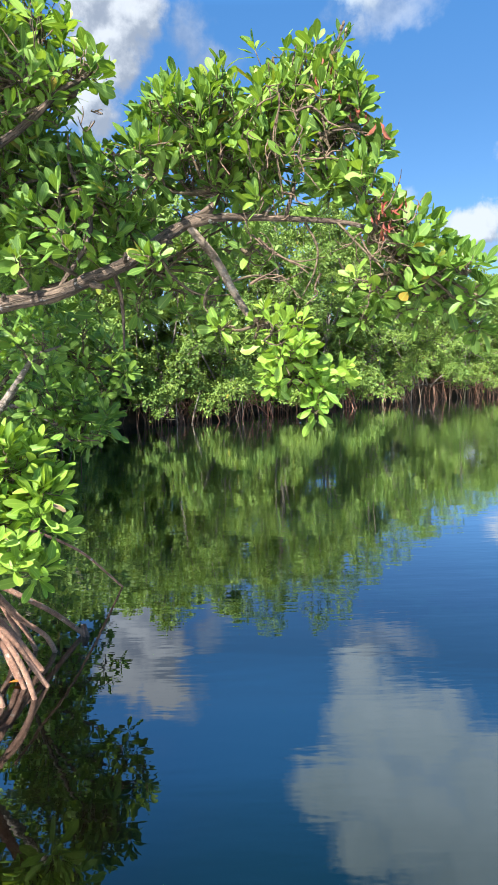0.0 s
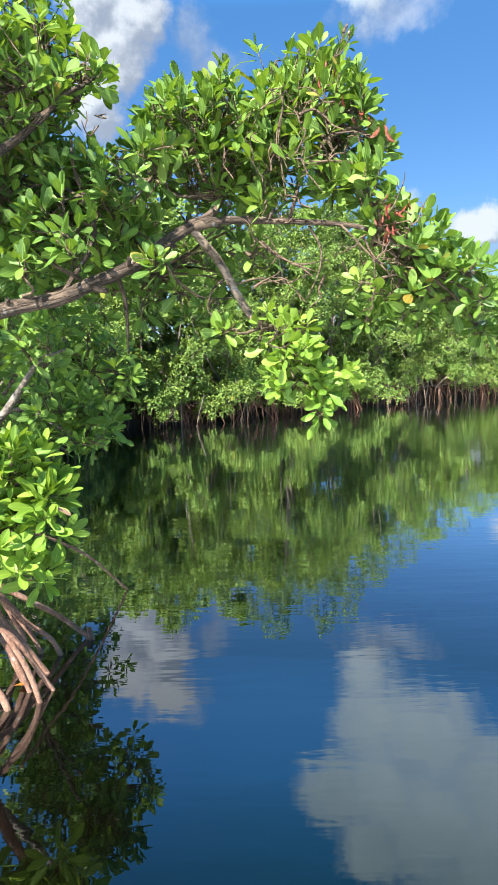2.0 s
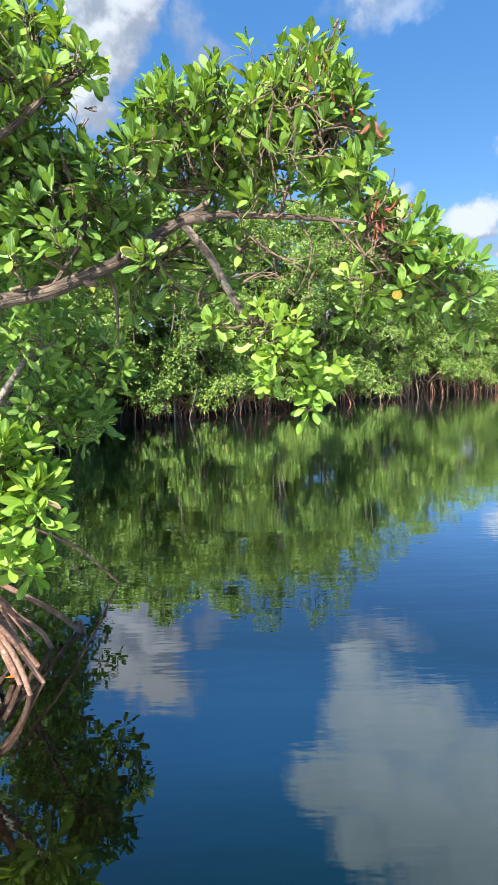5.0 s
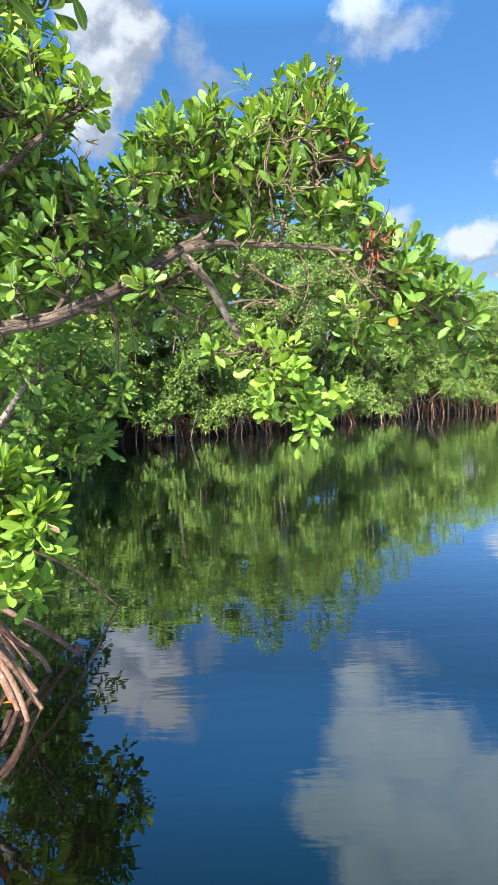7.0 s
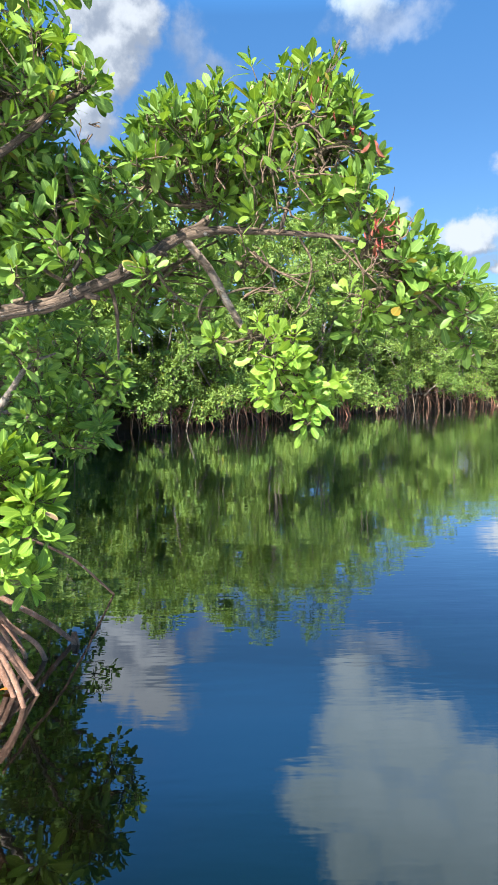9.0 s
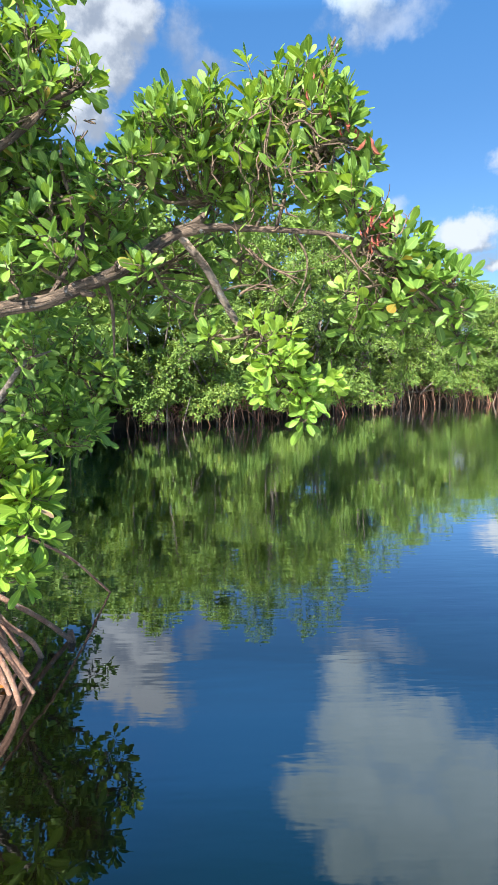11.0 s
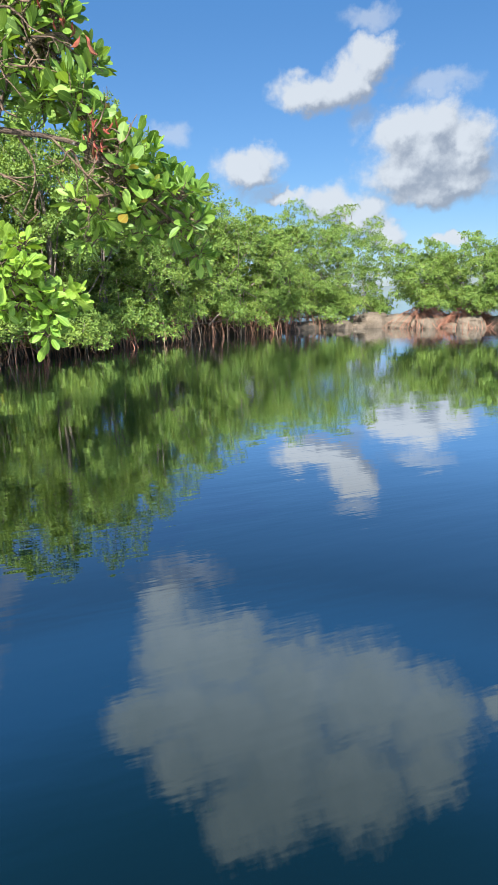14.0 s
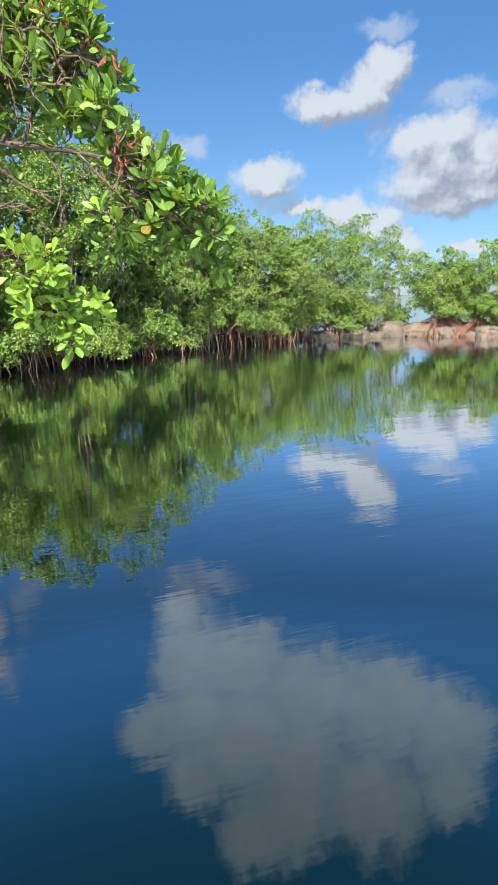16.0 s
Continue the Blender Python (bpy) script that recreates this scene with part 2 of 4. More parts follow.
def water_material():
    m, n = material("lagoon_water")
    where = n.add("ShaderNodeTexCoord").outputs["Object"]
    swell = n.noise(n.vector("MULTIPLY", where, (0.35, 1.0, 1.0)), 1.7, 2.0, 0.5).outputs[0]
    ripple = n.noise(n.vector("MULTIPLY", where, (0.28, 1.0, 1.0)), 6.0, 3.0, 0.55).outputs[0]
    chop = n.noise(n.vector("MULTIPLY", where, (0.22, 1.0, 1.0)), 17.0, 2.0, 0.5).outputs[0]
    patch = n.ramp(n.noise(where, 0.35, 2.0).outputs[0], [(0.35, 0.3), (0.65, 1.0)])
    # calmer by the near bank, rippled farther out
    open_water = n.ramp(n.math("MULTIPLY", n.add("ShaderNodeSeparateXYZ", {0: where}).outputs[1], 0.1), [(0.1, 0.28), (0.5, 0.52), (0.7, 0.64), (1.0, 1.0)], True)
    patch = n.math("MULTIPLY", n.math("MULTIPLY", patch, open_water), 1.6)
    heightmap = n.math("ADD", n.math("MULTIPLY", swell, 0.55), n.math("MULTIPLY", n.math("ADD", n.math("MULTIPLY", ripple, 0.2), n.math("MULTIPLY", chop, 0.2)), patch))
    bump = n.add("ShaderNodeBump", {"Height": heightmap, "Strength": 1.0, "Distance": 0.006})
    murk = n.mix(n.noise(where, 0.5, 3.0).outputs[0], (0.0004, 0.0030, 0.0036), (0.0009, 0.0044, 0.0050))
    # tea-brown shallows by the bank, coloured extra dark to imitate the shade there
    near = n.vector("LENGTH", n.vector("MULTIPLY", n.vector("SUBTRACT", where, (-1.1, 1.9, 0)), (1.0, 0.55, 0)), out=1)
    shaded_shallows = n.mix(n.ramp(n.noise(where, 4.0, 5.0, 0.65).outputs[0], [(0.45, 0.0), (0.75, 1.0)]), (0.0003, 0.0004, 0.0002), (0.0019, 0.0013, 0.0005))
    murk = n.mix(n.ramp(n.math("MULTIPLY", near, 0.8), [(0.44, 1.0), (0.92, 0.0)], True), murk, shaded_shallows)
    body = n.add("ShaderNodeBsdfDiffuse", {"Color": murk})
    mirror = n.add("ShaderNodeBsdfGlossy", {"Color": (0.95, 0.98, 1.0, 1), "Roughness": 0.012, "Normal": bump.outputs[0]})
    edge = n.add("ShaderNodeFresnel", {"IOR": 1.34, "Normal": bump.outputs[0]})
    gloss = n.math("MINIMUM", n.math("MULTIPLY", n.math("POWER", edge.outputs[0], 0.9), 3.1), 0.83)
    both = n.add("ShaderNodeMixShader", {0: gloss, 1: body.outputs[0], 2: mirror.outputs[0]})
    n.add("ShaderNodeOutputMaterial", {0: both.outputs[0]})
    return m


def rock_material():
    m, n = material("limestone")
    where = n.add("ShaderNodeTexCoord").outputs["Object"]
    coarse = n.noise(where, 1.6, 5.0, 0.6).outputs[0]
    fine = n.noise(where, 14.0, 5.0, 0.7).outputs[0]
    colour = n.mix(n.ramp(coarse, [(0.3, 0.0), (0.7, 1.0)]), (0.085, 0.066, 0.048), (0.185, 0.146, 0.110))
    colour = n.mix(n.ramp(fine, [(0.36, 0.7), (0.5, 0.0)]), colour, (0.10, 0.072, 0.05))
    bump = n.add("ShaderNodeBump", {"Height": n.math("ADD", coarse, n.math("MULTIPLY", fine, 0.4)), "Strength": 1.0, "Distance": 0.1})
    skin = n.add("ShaderNodeBsdfPrincipled", {"Base Color": colour, "Roughness": 0.9, "Normal": bump.outputs[0]})
    n.add("ShaderNodeOutputMaterial", {0: skin.outputs[0]})
    return m


def mud_material():
    m, n = material("mud")
    where = n.add("ShaderNodeTexCoord").outputs["Object"]
    colour = n.mix(n.noise(where, 2.5, 5.0, 0.65).outputs[0], (0.035, 0.024, 0.016), (0.13, 0.09, 0.06))
    bump = n.add("ShaderNodeBump", {"Height": n.noise(where, 9.0, 5.0, 0.7).outputs[0], "Strength": 0.8, "Distance": 0.05})
    skin = n.add("ShaderNodeBsdfPrincipled", {"Base Color": colour, "Roughness": 0.8, "Normal": bump.outputs[0]})
    n.add("ShaderNodeOutputMaterial", {0: skin.outputs[0]})
    return m


WATER, ROCK, MUD = water_material(), rock_material(), mud_material()


# ---- mesh helpers ----
def mesh_of(name, verts, tris=None, quads=None, material_=None, uv=None, smooth=True):
    """A mesh from arrays of vertices, triangles and quads; uv: a pair for each vertex."""
    tris = np.zeros((0, 3), int) if tris is None else np.asarray(tris)
    quads = np.zeros((0, 4), int) if quads is None else np.asarray(quads)
    me = bpy.data.meshes.new(name)
    loops = np.concatenate([tris.ravel(), quads.ravel()]).astype(np.int32)
    starts = np.concatenate([np.arange(len(tris)) * 3, len(tris) * 3 + np.arange(len(quads)) * 4]).astype(np.int32)
    me.vertices.add(len(verts))
    me.vertices.foreach_set("co", np.asarray(verts, np.float32).ravel())
    me.loops.add(len(loops))
    me.loops.foreach_set("vertex_index", loops)
    me.polygons.add(len(starts))
    me.polygons.foreach_set("loop_start", starts)
    if smooth:
        me.polygons.foreach_set("use_smooth", np.ones(len(starts), bool))
    me.update(calc_edges=True)
    if uv is not None:
        layer = me.uv_layers.new(name="blade")
        layer.data.foreach_set("uv", np.asarray(uv, np.float32)[loops].ravel())
    if material_:
        me.materials.append(material_)
    return me


def thing(name, place, label, category, group="", kind=""):
    ob = new(name)
    ob.location = place
    ob.empty_display_size = 0.1
    return tagged(ob, label, category, group, kind)


def part(name, me, parent, label="", kind=""):
    """A mesh given in world coordinates, as a part of its thing."""
    ob = new(name, me)
    ob.parent = parent
    if parent.parent is None:
        ob.matrix_parent_inverse = Matrix.Translation(parent.location).inverted()
    return tagged(ob, label, kind=kind)


def smooth_line(points, steps):
    """A Catmull-Rom line through the points."""
    p = np.asarray(points, float)
    p = np.vstack([2 * p[0] - p[1], p, 2 * p[-1] - p[-2]])
    out = []
    for i in range(1, len(p) - 2):
        for s in np.arange(steps) / steps:
            a, b, c, d = p[i - 1 : i + 3]
            out.append(0.5 * (2 * b + (c - a) * s + (2 * a - 5 * b + 4 * c - d) * s * s + (3 * b - a - 3 * c + d) * s**3))
    out.append(p[-2])
    return np.array(out)


def tube(points, radii, sides=8, steps=4, rough=0.0, rng=None):
    """Vertices and quads of a tapering round branch along the points; rough: unevenness of its skin."""
    line = smooth_line(points, steps)
    r = np.interp(np.linspace(0, 1, len(line)), np.linspace(0, 1, len(radii)), radii)
    along = np.gradient(line, axis=0)
    along /= np.linalg.norm(along, axis=1)[:, None] + 1e-9
    ref = np.array((0.31, 0.23, 0.92)) if abs(along[:, 2]).mean() < 0.8 else np.array((0.95, 0.3, 0.1))
    side = np.cross(along, ref)
    side /= np.linalg.norm(side, axis=1)[:, None]
    up = np.cross(side, along)
    turn = np.linspace(0, 2 * np.pi, sides, endpoint=False)
    ring = np.cos(turn)[None, :, None] * side[:, None] + np.sin(turn)[None, :, None] * up[:, None]
    size = r[:, None] * np.ones(sides)
    if rough and rng is not None:
        lump = rng.normal(0, rough, (len(line), sides))
        size = size * (1 + 0.5 * (lump + np.roll(lump, 1, 0)))
    verts = (line[:, None] + ring * size[..., None]).reshape(-1, 3)
    i, j = np.meshgrid(np.arange(len(line) - 1), np.arange(sides), indexing="ij")
    k = (j + 1) % sides
    quads = np.stack([i * sides + j, i * sides + k, (i + 1) * sides + k, (i + 1) * sides + j], -1).reshape(-1, 4)
    ends = np.array([[0, sides // 4, sides // 2, (3 * sides) // 4]])
    quads = np.vstack([quads, ends[:, ::-1], ends + (len(line) - 1) * sides])
    return verts, quads


def join(pieces):
    """Joins (vertices, faces) pairs."""
    verts, faces, n = [], [], 0
    for v, f in pieces:
        verts.append(v)
        faces.append(f + n)
        n += len(v)
    return np.vstack(verts), np.vstack(faces)


def unit(v):
    return v / (np.linalg.norm(v, axis=-1, keepdims=True) + 1e-9)


# ---- leaves ----
STATIONS = ((0.0, 0.0), (0.16, 0.05), (0.38, 0.15), (0.62, 0.212), (0.8, 0.195), (0.93, 0.115), (1.0, 0.0))  # along the blade, half width


def blade(curl=0.12, fold=0.3):
    """The rounded, folded blade of a mangrove leaf, one unit long: vertices (along, across, up), triangles, quads, uv."""
    verts, uv, mid, left, right = [], [], [], {}, {}
    for i, (s, w) in enumerate(STATIONS):
        mid.append(len(verts))
        verts.append((s, 0, -curl * s * s))
        uv.append((0.5, s))
        if w:
            for half, sign in ((left, 1), (right, -1)):
                half[i] = len(verts)
                verts.append((s, sign * w, fold * w + 0.03 * math.sin(5 * s + sign) * w / 0.2 - curl * s * s))
                uv.append((0.5 + sign * 0.5 * w / 0.215, s))
    tris, quads = [], []
    last = len(STATIONS) - 1
    tris += [(mid[0], mid[1], left[1]), (mid[0], right[1], mid[1]), (mid[last], left[last - 1], mid[last - 1]), (mid[last], mid[last - 1], right[last - 1])]
    for i in range(1, last - 1):
        quads += [(mid[i], mid[i + 1], left[i + 1], left[i]), (mid[i], right[i], right[i + 1], mid[i + 1])]
    return np.array(verts), np.array(tris), np.array(quads), np.array(uv)


KITE = (np.array([(0, 0, 0), (0.62, 0.27, 0.06), (1.0, 0, -0.08), (0.62, -0.27, 0.06)]), np.array([(0, 2, 1), (0, 3, 2)]), np.zeros((0, 4), int), None)


def rosettes(tips, ways, rng, count=(6, 10), length=(0.06, 0.1), lean=(25, 85)):
    """Leaves round twig tips: origins, along, across and up vectors, lengths."""
    o, d, s, u, l = [], [], [], [], []
    tips, ways = np.asarray(tips), unit(np.asarray(ways))
    number = rng.integers(count[0], count[1] + 1, len(tips))
    which = np.repeat(np.arange(len(tips)), number)
    turn = np.concatenate([np.arange(k) * 2.39996 for k in number]) + rng.uniform(0, 6.28, len(tips))[which] + rng.normal(0, 0.25, len(which))
    rank = np.concatenate([np.linspace(1, 0, k) for k in number])
    tilt = np.radians(lean[0] + (lean[1] - lean[0]) * rank + rng.normal(0, 10, len(which)))
    axis = ways[which]
    a = unit(np.cross(axis, (0.3, 0.5, 0.81)))
    b = np.cross(axis, a)
    out = np.cos(turn)[:, None] * a + np.sin(turn)[:, None] * b
    along = np.cos(tilt)[:, None] * axis + np.sin(tilt)[:, None] * out
    upward = np.sin(tilt)[:, None] * axis - np.cos(tilt)[:, None] * out
    across = np.cross(upward, along)
    roll = rng.normal(0, 0.35, len(which))[:, None]
    across, upward = np.cos(roll) * across + np.sin(roll) * upward, np.cos(roll) * upward - np.sin(roll) * across
    size = rng.uniform(*length, len(which)) * (0.7 + 0.3 * rank)
    start = tips[which] - axis * (rank * 0.35 * size)[:, None] + along * (0.12 * size)[:, None]
    return start, along, across, upward, size


def foliage(name, leaves, shape, material_):
    start, along, across, upward, size = leaves
    v, t, q, uv = shape
    n, k = len(start), len(v)
    verts = start[:, None] + size[:, None, None] * (v[None, :, 0:1] * along[:, None] + v[None, :, 1:2] * across[:, None] + v[None, :, 2:3] * upward[:, None])
    shift = (np.arange(n) * k)[:, None, None]
    return mesh_of(name, verts.reshape(-1, 3), (t[None] + shift).reshape(-1, 3), (q[None] + shift).reshape(-1, 4), material_,
                   None if uv is None else np.tile(uv, (n, 1)))


BLADES = {}


def single_leaves(leaves, chosen, parent, material_):
    """The chosen leaves as objects of their own, on a few shared blades."""
    start, along, across, upward, size = leaves
    for n, i in enumerate(chosen):
        key = (material_.name, n % 5)
        if key not in BLADES:
            v, t, q, uv = blade(0.03 + 0.06 * (n % 5), 0.04 + 0.07 * ((n * 2) % 5))
            BLADES[key] = mesh_of("leaf", v, t, q, material_, uv)
        ob = new("leaf", BLADES[key])
        ob.parent = parent
        m = Matrix([[*col] for col in zip(along[i] * size[i], across[i] * size[i], upward[i] * size[i])])
        ob.matrix_local = Matrix.Translation(Vector(start[i]) - parent.location) @ m.to_4x4()


def keep(leaves, index):
    return tuple(a[index] for a in leaves)


def ball(rng, n, inner=0.35):
    """Points spread through a unit ball, thin at its heart."""
    v = unit(rng.normal(size=(n, 3)))
    return v * (inner + (1 - inner) * rng.uniform(0, 1, (n, 1)) ** 0.5)


# ---- water and ground ----
def sheet(name, size, z, material_, label, category):
    ob = new(name, mesh_of(name, [(-size, -size, z), (size, -size, z), (size, size, z), (-size, size, z)], None, [(0, 1, 2, 3)], material_, smooth=False))
    return tagged(ob, label, category, kind="structure")


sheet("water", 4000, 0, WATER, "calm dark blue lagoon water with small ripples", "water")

SHORE = [(-6.2, -3.0), (-3.6, 1.0), (-3.1, 5.2), (-2.75, 8.6), (-2.4, 11.6), (-1.25, 12.9), (0.0, 13.4), (1.5, 14.9), (2.8, 16.0), (5.0, 17.3), (7.4, 18.0), (9.0, 18.2), (10.0, 18.7)]


def build_bank():
    """Low muddy bank under the trees, which rises a little away from the water."""
    line = smooth_line([(x, y, 0) for x, y in SHORE], 6)[:, :2]
    along = unit(np.gradient(line, axis=0))
    out = np.stack([-along[:, 1], along[:, 0]], -1)
    rng = np.random.default_rng(3)
    levels = [(0.3, -0.25), (0.65, 0.06), (1.3, 0.32), (2.2, 0.65), (3.2, 0.7), (4.4, -0.3)]
    taper = np.clip((len(line) - 1 - np.arange(len(line))) / 10, 0.15, 1)
    verts = np.concatenate([np.c_[line + out * d, np.full(len(line), z) * taper + rng.normal(0, 0.02, len(line))] for d, z in levels])
    n = len(line)
    quads = [(r * n + i, r * n + i + 1, (r + 1) * n + i + 1, (r + 1) * n + i) for r in range(len(levels) - 1) for i in range(n - 1)]
    ob = new("ground", mesh_of("ground", verts, None, [q[::-1] for q in quads], MUD))
    tagged(ob, "low dark mud bank under the mangroves", "mud bank", kind="structure")


build_bank()


# ---- mangrove trees along the shore ----
def prop_root(rng, top, foot, r, sag=0.35):
    """An arched root from the stem down into the water."""
    top, foot = np.asarray(top, float), np.asarray(foot, float)
    a = top + (foot - top) * (0.3, 0.3, 0.0) + (0, 0, 0.02)
    b = top + (foot - top) * (0.72, 0.72, sag)
    c = foot * (1, 1, 0) + (0, 0, -0.25)
    return tube([top, a, b, foot, c], [r, r * 0.95, r * 0.85, r * 0.8, r * 0.7], 6, 3, 0.06, rng)


def shore_tree(x, y, height, spread, seed, label, low=0.35, density=1.0, base=0.0, group="mangrove trees along the shore", leaf=(0.060, 0.100), roots=26, root_size=(0.011, 0.022), root_top=(0.45, 1.1), far=1.15, bark=None, sag=0.35, gather_in=0.35, stems=0, scatter=0.5, fullness=36):
    rng = np.random.default_rng(seed)
    tree = thing("mangrove_tree", (x, y, base), label, "tree", group)
    foot = np.array((x, y, base))
    fork = foot + (rng.normal(0, 0.1), rng.normal(0, 0.1), height * 0.28)
    me = mesh_of("trunk", *[tube([foot + (0, 0, 0.25), foot + (rng.normal(0, 0.05), rng.normal(0, 0.05), height * 0.15), fork], [0.07, 0.06, 0.05], 8, 3, 0.05, rng)[0]], None,
                 tube([foot, foot + (0, 0, 0.1), fork], [0.07, 0.06, 0.05], 8, 3)[1], FAR_BARK)
    part("trunk", me, tree)
    # the crown is made of many small clumps on its limbs
    clumps = []
    count, skirt = int(96 * density), int(34 * density)
    lobes, phase = rng.integers(2, 5), rng.uniform(0, 6.28, 2)
    boughs = [(rng.normal(-1.2, 0.9), rng.uniform(0.22, 0.75) + low - 0.36, rng.uniform(0.25, 0.75)) for k in range(6)]
    for k in range(count + skirt):
        v = ball(rng, 1, 0.45)[0]
        a = math.atan2(v[1], v[0])
        uneven = 1 + 0.18 * math.sin(lobes * a + phase[0]) + 0.1 * math.sin(5 * a + phase[1])
        top = height * (1 + 0.09 * math.sin(lobes * a + phase[1]) + 0.05 * rng.normal())
        z = low + (top - low) * (0.5 + 0.5 * v[2])
        wide = spread * uneven * (0.85 + 0.45 * math.sin(3.0 * (z - low) / (top - low + 0.01)) + 0.14 * rng.normal())
        if k >= count:  # low boughs that hang over the water
            bough = boughs[k % len(boughs)]
            out = rng.uniform(0, 1)
            z = bough[1] + 0.5 * (1 - out) + abs(rng.normal(0, 0.12))
            wide = spread * (0.6 + out * bough[2])
            a = bough[0] + rng.normal(0, 0.13)
            v = np.array((math.cos(a), math.sin(a), 0))
        clumps.append((x + v[0] * wide, y + v[1] * wide, base + z - 0.15 * rng.uniform(0, 1), rng.uniform(0.17, 0.42)))
    clumps = np.array(clumps)
    count = len(clumps)
    ends = rng.choice(count, size=min(count, 16), replace=False)
    for n, e in enumerate(ends):
        tip = clumps[e, :3]
        start = fork + rng.normal(0, 0.03, 3) if n % 2 else foot + (rng.normal(0, 0.3), rng.normal(-0.2, 0.25), 0.35)
        mid = start + (tip - start) * (0.5, 0.5, 0.45) + rng.normal(0, 0.1, 3)
        v, q = tube([start, mid, tip], [0.03, 0.021, 0.006], 5, 3, 0.05, rng)
        part("limb", mesh_of("limb", v, None, q, GREY_TWIG), tree)
    bunches = [(rng.normal(-1.4, 1.0), rng.uniform(0.35, 1.0) * far) for k in range(5)]
    for k in range(roots):
        if rng.uniform() < scatter:
            a, reach = rng.uniform(-3.3, 0.3), rng.uniform(0.45, 1.0) * far * min(1.0, spread)
        else:
            a, reach = bunches[k % 5][0] + rng.normal(0, 0.35), min(far, bunches[k % 5][1] * rng.uniform(0.6, 1.15)) * min(1.0, spread)
        start = foot + (rng.normal(0, 0.2) + gather_in * reach * math.cos(a), rng.normal(0, 0.08) + gather_in * reach * math.sin(a), rng.uniform(*root_top))
        end = foot + (reach * math.cos(a), reach * math.sin(a), -0.02 - base)
        v, q = prop_root(rng, start, end, rng.uniform(*root_size), sag)
        part("prop_root", mesh_of("prop_root", v, None, q, bark or FAR_BARK), tree)
    for k in range(stems):  # slim upright stems that stand in the water
        a, reach = rng.normal(-1.3, 0.8), rng.uniform(0.5, 1.25)
        start = foot + (reach * math.cos(a), reach * math.sin(a), -0.25 - base)
        end = start + (rng.normal(0, 0.12), rng.uniform(0, 0.35), rng.uniform(0.9, 1.9))
        v, q = tube([start, (start + end) / 2 + rng.normal(0, 0.03, 3), end], [0.016, 0.013, 0.007], 6, 3, 0.05, rng)
        part("stem", mesh_of("stem", v, None, q, GREY_TWIG), tree)
    tips, ways, twigs = [], [], []
    for cx, cy, cz, r in clumps:
        hub = np.array((cx, cy, cz))
        for m in range(3):
            way = unit(rng.normal(size=3) + (0, 0, 0.5)) * r
            twigs.append(tube([hub + (fork - hub) * 0.12, hub, hub + way * 0.6, hub + way * 1.05], [0.008, 0.006, 0.0045, 0.003], 3, 1))
        k = int(fullness * (r / 0.32) ** 2)
        v = unit(rng.normal(size=(k, 3)) + (0, -0.35, 0.8))
        tips.append(np.array((cx, cy, cz)) + v * r * rng.uniform(0.6, 1.05, (k, 1)) * (1.08, 1.08, 0.74))
        ways.append(v + (0, 0, 0.7) + rng.normal(0, 0.25, (k, 3)))
    tips, ways = np.vstack(tips), np.vstack(ways)
    v, q = join(twigs)
    part("brushwood", mesh_of("brushwood", v, None, q, GREY_TWIG), tree, kind="stuff")
    up = tips[:, 2] > base + 0.14
    leaves = rosettes(tips[up], ways[up], rng, (6, 9), leaf, (25, 95))
    part("crown", foliage("crown", leaves, KITE, FAR_LEAF), tree, kind="stuff")
    return tree


def build_shore_trees():
    words = "dense green red mangrove on arching roots at the water's edge"
    front = [(-3.9, 6.9, 3.4, 1.2), (-3.8, 9.0, 2.6, 1.2), (-4.0, 11.3, 2.6, 1.15), (-2.0, 13.2, 4.2, 1.35), (-0.6, 14.0, 4.8, 1.35), (0.8, 15.0, 5.1, 1.35), (2.0, 16.2, 5.4, 1.35), (3.5, 17.2, 5.1, 1.45),
             (5.1, 18.1, 4.3, 1.45), (6.6, 18.7, 3.9, 1.45), (8.1, 19.1, 3.6, 1.4), (9.5, 19.5, 3.85, 1.3), (11.1, 19.75, 3.95, 1.3)]
    for k, (x, y, h, s) in enumerate(front):
        shore_tree(x, y, h, s, 100 + k, words, low=0.42 if x > 4 else 0.3, leaf=(0.052, 0.088) if x > 2.5 else (0.058, 0.098), bark=ROOT_BARK, roots=48, far=1.35, density=1.25 if x > 9 else 1.0, root_size=(0.006, 0.013), root_top=(0.15, 0.7), stems=3, gather_in=0.72)
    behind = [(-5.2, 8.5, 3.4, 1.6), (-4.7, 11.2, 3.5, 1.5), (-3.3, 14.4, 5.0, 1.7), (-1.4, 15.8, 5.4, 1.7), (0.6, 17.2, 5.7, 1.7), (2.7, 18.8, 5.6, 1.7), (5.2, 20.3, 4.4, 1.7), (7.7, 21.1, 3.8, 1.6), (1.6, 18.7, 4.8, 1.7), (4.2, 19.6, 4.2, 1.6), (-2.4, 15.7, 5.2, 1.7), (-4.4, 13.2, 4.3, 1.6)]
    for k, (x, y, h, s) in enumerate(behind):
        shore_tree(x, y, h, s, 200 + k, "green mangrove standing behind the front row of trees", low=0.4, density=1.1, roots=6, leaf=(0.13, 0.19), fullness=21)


build_shore_trees()


